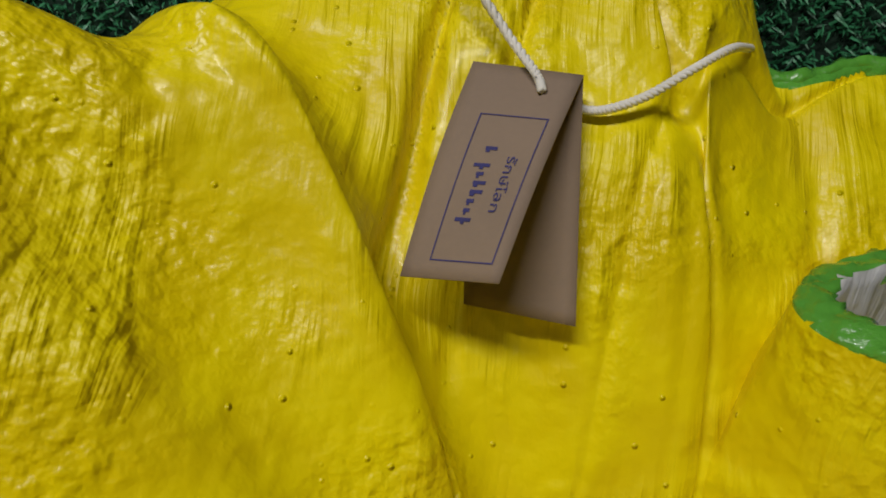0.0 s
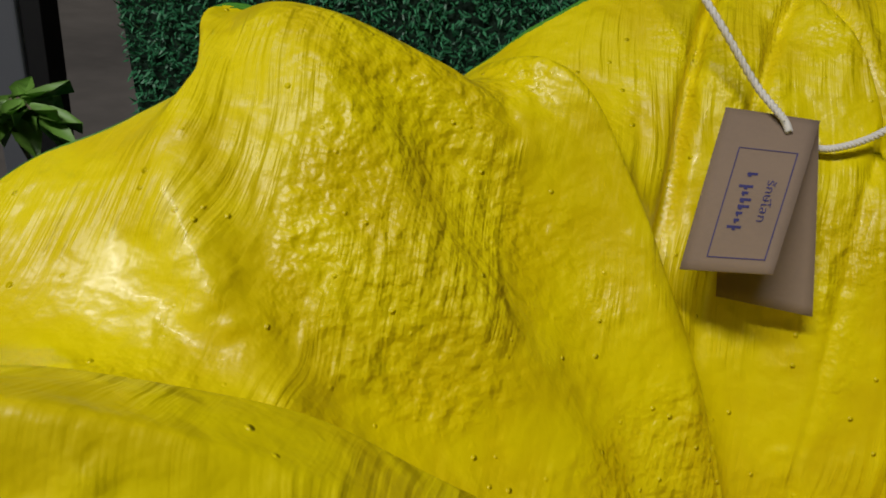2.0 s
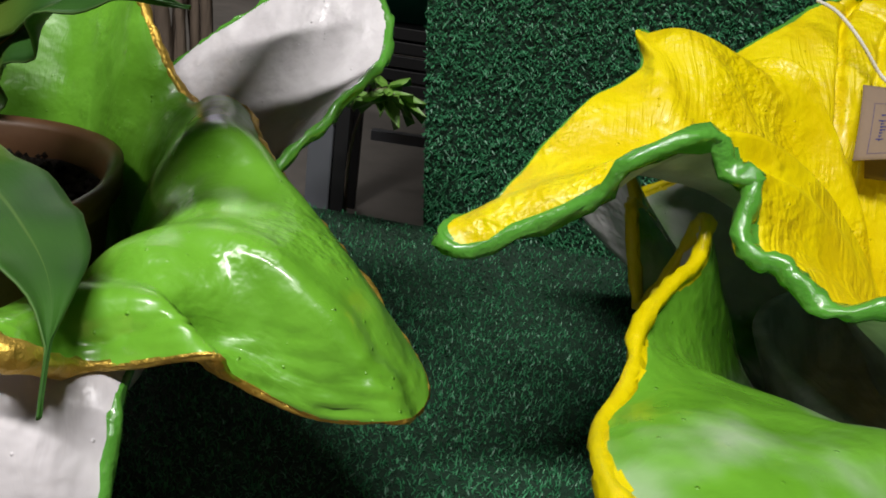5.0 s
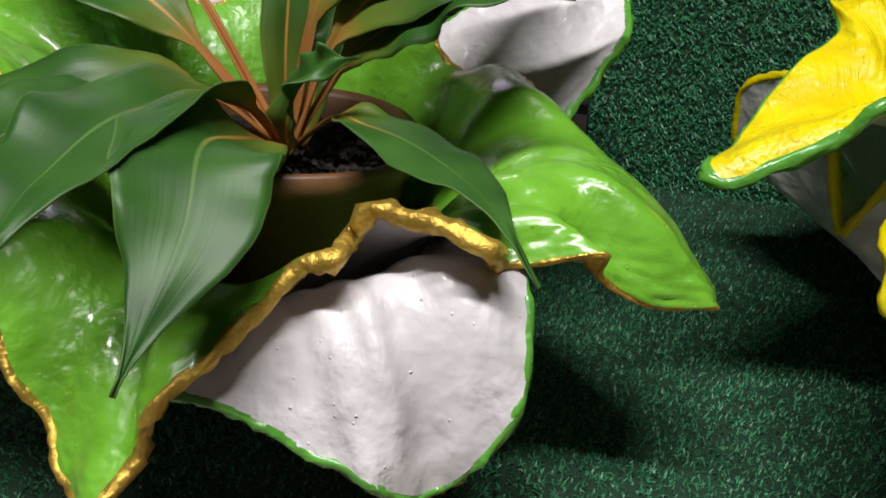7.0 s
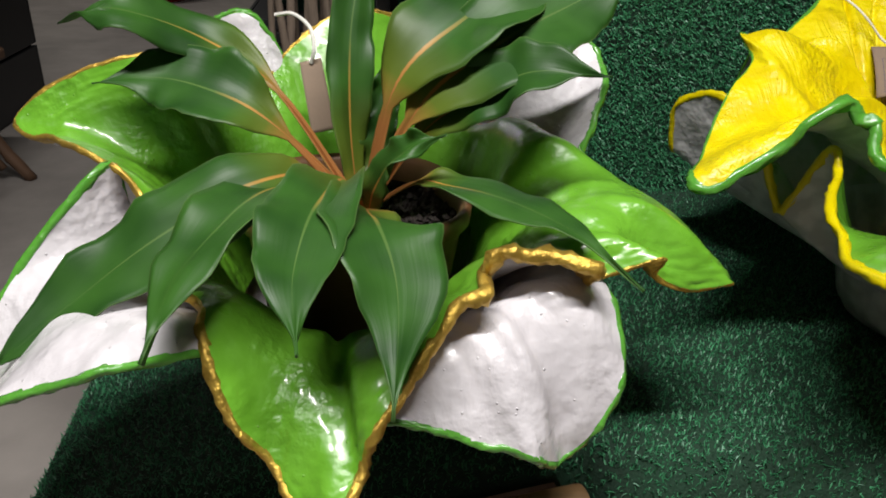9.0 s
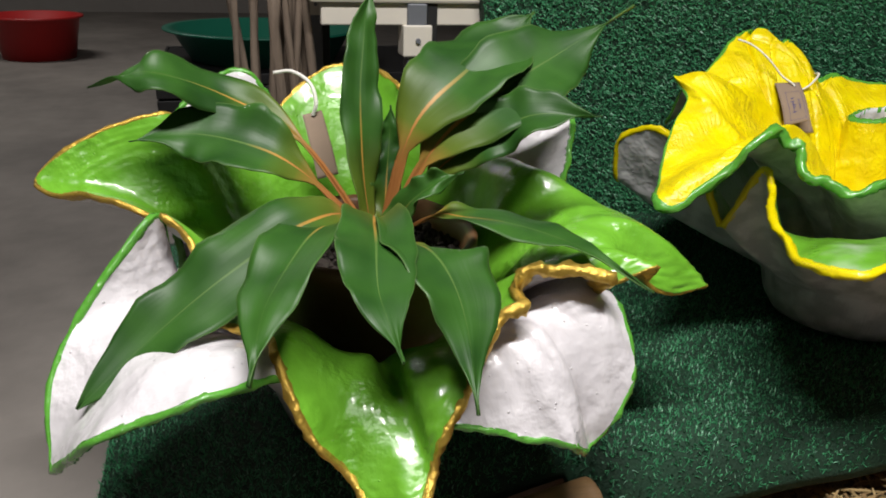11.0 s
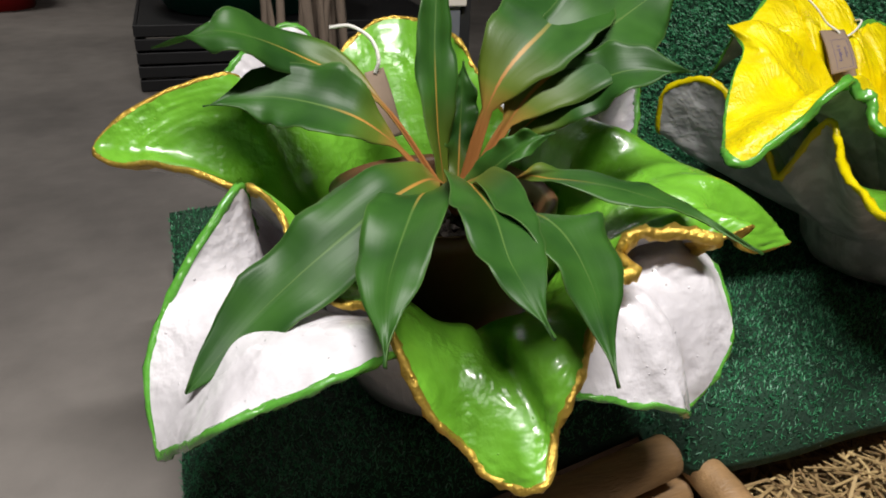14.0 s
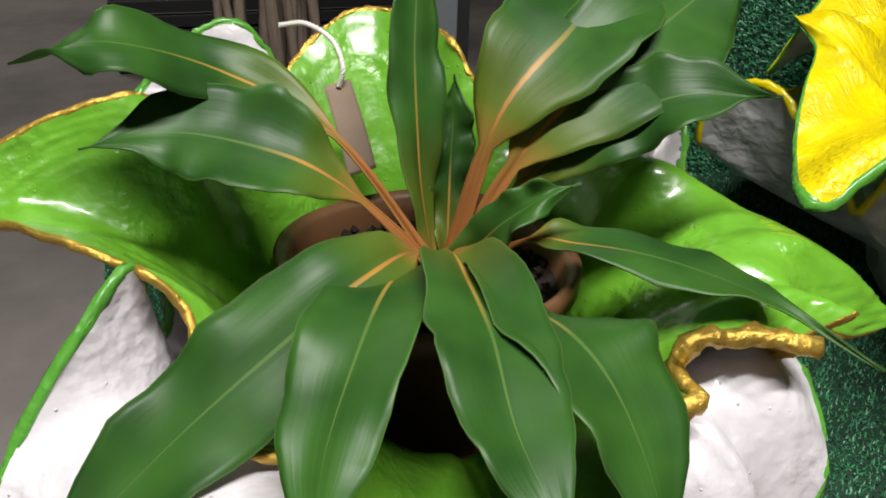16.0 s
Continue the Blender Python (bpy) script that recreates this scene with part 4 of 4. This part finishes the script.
bamboo_pole((-0.335, -0.163, -0.052), (0.128, -0.078, -0.05), 0.022, "split brown bamboo rail along the bench front")
bamboo_pole((0.150, 0.16, -0.045), (0.172, -0.165, -0.075), 0.019, "brown bamboo pole end sticking out under the turf", knots=(0.45, 0.86))
bamboo_pole((-0.05, -0.118, -0.103), (0.150, -0.083, -0.098), 0.018, "brown bamboo rail below the first", knots=(0.5,))
for px_, py_ in ((-0.28, -0.10), (0.165, 0.02)):
    bamboo_pole((px_, py_ + 0.06, FLOOR_Z), (px_, py_ + 0.06, -0.06), 0.02, "upright brown bamboo post under the bench", knots=(0.5,))


def straw():
    rng = random.Random(21)
    verts, faces = [], []
    for _ in range(8500):
        x, y = rng.uniform(0.16, 1.35), rng.uniform(-0.42, 0.06)
        h = max(0.0, 1 - ((x - 0.6) / 0.8)**2) * 0.115 * max(0.0, 1 - ((y + 0.08) / 0.36)**2)
        p = Vector((x, y, FLOOR_Z + 0.003 + h * rng.random()**0.5))
        w = rng.uniform(0, 6.28)
        d = Vector((math.cos(w), math.sin(w), rng.uniform(-0.25, 0.35))) * rng.uniform(0.02, 0.06)
        bend = Vector((rng.uniform(-1, 1), rng.uniform(-1, 1), rng.uniform(0, 1))) * 0.008
        side = d.cross(Vector((0, 0, 1))).normalized() * rng.uniform(0.0007, 0.0018)
        b = len(verts)
        verts += [p - d - side, p - d + side, p + bend + side, p + bend - side, p + d + side, p + d - side]
        verts += [v - Vector((0, 0, 0.0012)) for v in verts[b:b + 6]]
        faces += [(b, b + 1, b + 2, b + 3), (b + 3, b + 2, b + 4, b + 5), (b + 6, b + 9, b + 8, b + 7), (b + 9, b + 11, b + 10, b + 8)]
    ob = obj("straw", verts, faces, M_STRAW, None, smooth=False)
    return tagged(ob, "loose dry straw heaped in front of the bench", "straw", kind="stuff")


straw()


# ---------------------------------------------------------------- things behind the bench
def table():
    t = thing("work_table", (0, 0, 0), "cream table with grey steel legs behind the bench", "table")
    part("tabletop", box_bm((-0.075, 0.455, 0.375), (1.3, 1.10, 0.405), 0.004), M_CREAM, t)
    part("apron", box_bm((-0.06, 0.462, 0.345), (1.28, 0.478, 0.375), 0.002), M_CREAM, t)
    for x, y in ((0.074, 0.47), (1.2, 0.47), (0.0, 1.06), (1.2, 1.06)):
        leg = part("leg", box_bm((x - 0.014, y - 0.014, FLOOR_Z), (x + 0.014, y + 0.014, 0.375), 0.002), M_STEEL, t)
        # inner face of the angle iron, its shade put in as black
        part("flange", box_bm((x + 0.0145, y - 0.010, FLOOR_Z), (x + 0.030, y + 0.012, 0.375), 0.001), M_BLACK, leg, "inner flange, black for the leg's shaded side")
        brk = part("bracket", box_bm((x - 0.021, y - 0.019, 0.303), (x + 0.021, y + 0.017, 0.346), 0.002), M_CREAM, leg, "cream steel bracket")
        bolt = bmesh.new()
        bmesh.ops.create_cone(bolt, cap_ends=True, segments=10, radius1=0.004, radius2=0.0035, depth=0.003, matrix=pose(x, y - 0.0205, 0.325, 90, 0, 0))
        part("bolt", bolt, M_STEEL, leg)
    part("brace", box_bm((0.05, 1.045, -0.05), (1.2, 1.065, -0.03), 0.002), M_STEEL, t)
    return t


table()


def small_leaf(rng, p, d, size, verts, faces):
    d = d.normalized()
    side = d.cross(Vector((rng.uniform(-0.3, 0.3), rng.uniform(-0.3, 0.3), 1))).normalized()
    up = side.cross(d)
    b = len(verts)
    for f, w in ((0, 0.05), (0.3, 0.45), (0.6, 0.4), (1, 0.02)):
        verts += [p + d * size * f - side * size * 0.5 * w + up * size * 0.08, p + d * size * f - up * size * 0.2 * f, p + d * size * f + side * size * 0.5 * w + up * size * 0.08]
    for i in range(3):
        q = b + 3 * i
        faces += [(q, q + 3, q + 4, q + 1), (q + 1, q + 4, q + 5, q + 2)]


def sapling(place, height, spread, count, seed, leaf_size, label, pot_mat, lean=(0, 0), low=0.3):
    rng = random.Random(seed)
    t = thing("sapling", place, label, "plant")
    revolve("pot", [(0.0, 0.0), (0.035, 0.0), (0.05, 0.07), (0.054, 0.072), (0.05, 0.078), (0.044, 0.06), (0.0, 0.058)], pot_mat, t, "small plant pot")
    tips = []
    main = [Vector((f * f * lean[0] + dx, f * f * lean[1], max(height * f, 0.05))) for f, dx in ((0, 0), (0.4, 0.006), (0.75, -0.004), (1, 0.004))]
    tube("stem", curve_points(main, 16), 0.003, M_BARK, t, "", 7, taper=(1, 0.4))
    for i in range(count):
        f = low + (1 - low) * i / count
        p = curve_points(main, 20)[int(f * 19)]
        w = rng.uniform(0, 6.28)
        d = Vector((math.cos(w), math.sin(w) * 0.6, rng.uniform(0.2, 0.7))) * spread * rng.uniform(0.6, 1.1)
        pts = curve_points([p, p + d * 0.5 + Vector((0, 0, 0.01)), p + d], 10)
        tube("branch", pts, 0.0014, M_BARK, t, "", 5, taper=(1, 0.5))
        tips += [pts[4], pts[6], pts[7], pts[8], pts[9]]
    verts, faces = [], []
    for p in tips:
        for _ in range(2):
            d = Vector((rng.uniform(-1, 1), rng.uniform(-1, 1), rng.uniform(-0.7, 0.3)))
            small_leaf(rng, p, d, leaf_size * rng.uniform(0.7, 1.2), verts, faces)
    tagged(obj("foliage", verts, faces, M_TWIGLEAF, t, "small green leaves"), kind="stuff")
    return t


sapling((-0.165, 0.70, FLOOR_Z), 0.29, 0.075, 9, 5, 0.02, "thin dark sapling with sparse small leaves in a pot", M_STEEL)
sapling((0.085, 0.54, FLOOR_Z), 0.43, 0.045, 4, 9, 0.031, "green shrub sprig growing beside the table leg", M_STEEL, (0.055, -0.2), 0.86)


def pot_behind():
    t = thing("flower_pot", (-0.262, 0.69, FLOOR_Z), "round terracotta pot on the floor", "pot")
    revolve("body", [(0.0, 0.0), (0.045, 0.0), (0.065, 0.03), (0.07, 0.06), (0.06, 0.09), (0.062, 0.1), (0.055, 0.1), (0.05, 0.08), (0.0, 0.07)], M_TERRA, t)
    return t


pot_behind()


def dry_trunk():
    rng = random.Random(4)
    t = thing("dry_roots", (-0.12, 0.51, FLOOR_Z), "bundle of dry grey-brown roots standing upright", "roots")
    for i in range(14):
        a = rng.uniform(0, 6.28)
        b = Vector((0.032 * math.cos(a), 0.026 * math.sin(a), 0))
        top = Vector((b.x * 1.5 + rng.uniform(-0.03, 0.01), b.y, rng.uniform(0.6, 0.70)))
        mid = (b + top) / 2 + Vector((rng.uniform(-0.035, 0.035), rng.uniform(-0.02, 0.02), 0))
        tube("root", curve_points([b, b * 0.5 + Vector((0, 0, 0.15)), mid, top], 18), rng.uniform(0.006, 0.011), M_BARK, t, "", 8, rough=0.3, taper=(1.1, 0.7), seed=i)
    return t


dry_trunk()


def basin(name, place, radius, height, mat, label, category):
    t = thing(name, place, label, category)
    revolve("body", [(0.0, 0.0), (radius * 0.78, 0.0), (radius * 0.96, height * 0.93), (radius * 1.05, height * 0.95), (radius * 1.05, height), (radius * 0.95, height),
                     (radius * 0.76, 0.02), (0.0, 0.02)], mat, t)
    return t


def crate(lo, hi, mat, label):
    t = thing("crate", ((lo[0] + hi[0]) / 2, (lo[1] + hi[1]) / 2, lo[2]), label, "crate")
    o = Vector(t.location)
    n = 5
    for i in range(n):
        z0 = lo[2] + (hi[2] - lo[2]) * i / n + 0.004
        z1 = lo[2] + (hi[2] - lo[2]) * (i + 1) / n - 0.004
        for y0, y1 in ((lo[1], lo[1] + 0.012), (hi[1] - 0.012, hi[1])):
            part("slat", box_bm(Vector((lo[0], y0, z0)) - o, Vector((hi[0], y1, z1)) - o, 0.002), mat, t)
        for x0, x1 in ((lo[0], lo[0] + 0.012), (hi[0] - 0.012, hi[0])):
            part("slat", box_bm(Vector((x0, lo[1] + 0.013, z0)) - o, Vector((x1, hi[1] - 0.013, z1)) - o, 0.002), mat, t)
    part("lid", box_bm(Vector((lo[0] + 0.013, lo[1] + 0.013, hi[2] - 0.02)) - o, Vector((hi[0] - 0.013, hi[1] - 0.013, hi[2] - 0.006)) - o, 0.002), mat, t)
    return t


crate((-0.42, 2.05, FLOOR_Z), (0.62, 2.75, 0.018), M_BLACK, "black slatted crate under the green basin")
basin("green_basin", (-0.045, 2.4, 0.018), 0.343, 0.112, M_TRAY, "wide green plastic basin on a crate", "basin")
basin("red_basin", (-1.15, 3.95, FLOOR_Z), 0.23, 0.22, M_RED, "red plastic basin on the concrete floor", "basin")


def rattan_stool():
    t = thing("rattan_stool", (-0.97, 1.0, FLOOR_Z), "old brown wooden stool with bent rattan legs", "stool")
    part("seat", box_bm((-0.20, -0.16, 0.27), (0.17, 0.16, 0.295), 0.006), M_DARKWOOD, t)
    part("rail", box_bm((-0.20, -0.175, 0.235), (0.18, -0.155, 0.27), 0.004), M_DARKWOOD, t)
    for x in (-0.17, 0.14):
        for y in (-0.13, 0.13):
            tube("leg", curve_points([(x, y, 0.27), (x * 0.75, y, 0.17), (x * 0.95, y, 0.08), (x * 1.25, y * 1.1, 0)], 14), 0.013, M_DARKWOOD, t, "", 9, rough=0.2)
            tube("brace", curve_points([(x * 0.9, y, 0.03), (x * 0.3, y, 0.15), (0.0, y, 0.24)], 12), 0.009, M_DARKWOOD, t, "", 8)
    return t


rattan_stool()
# dark backing added to blacken the area behind the stool
crate((-1.84, 1.30, FLOOR_Z), (-1.0, 1.85, 0.62), M_BLACK, "tall black slatted box added as dark backing behind the stool")
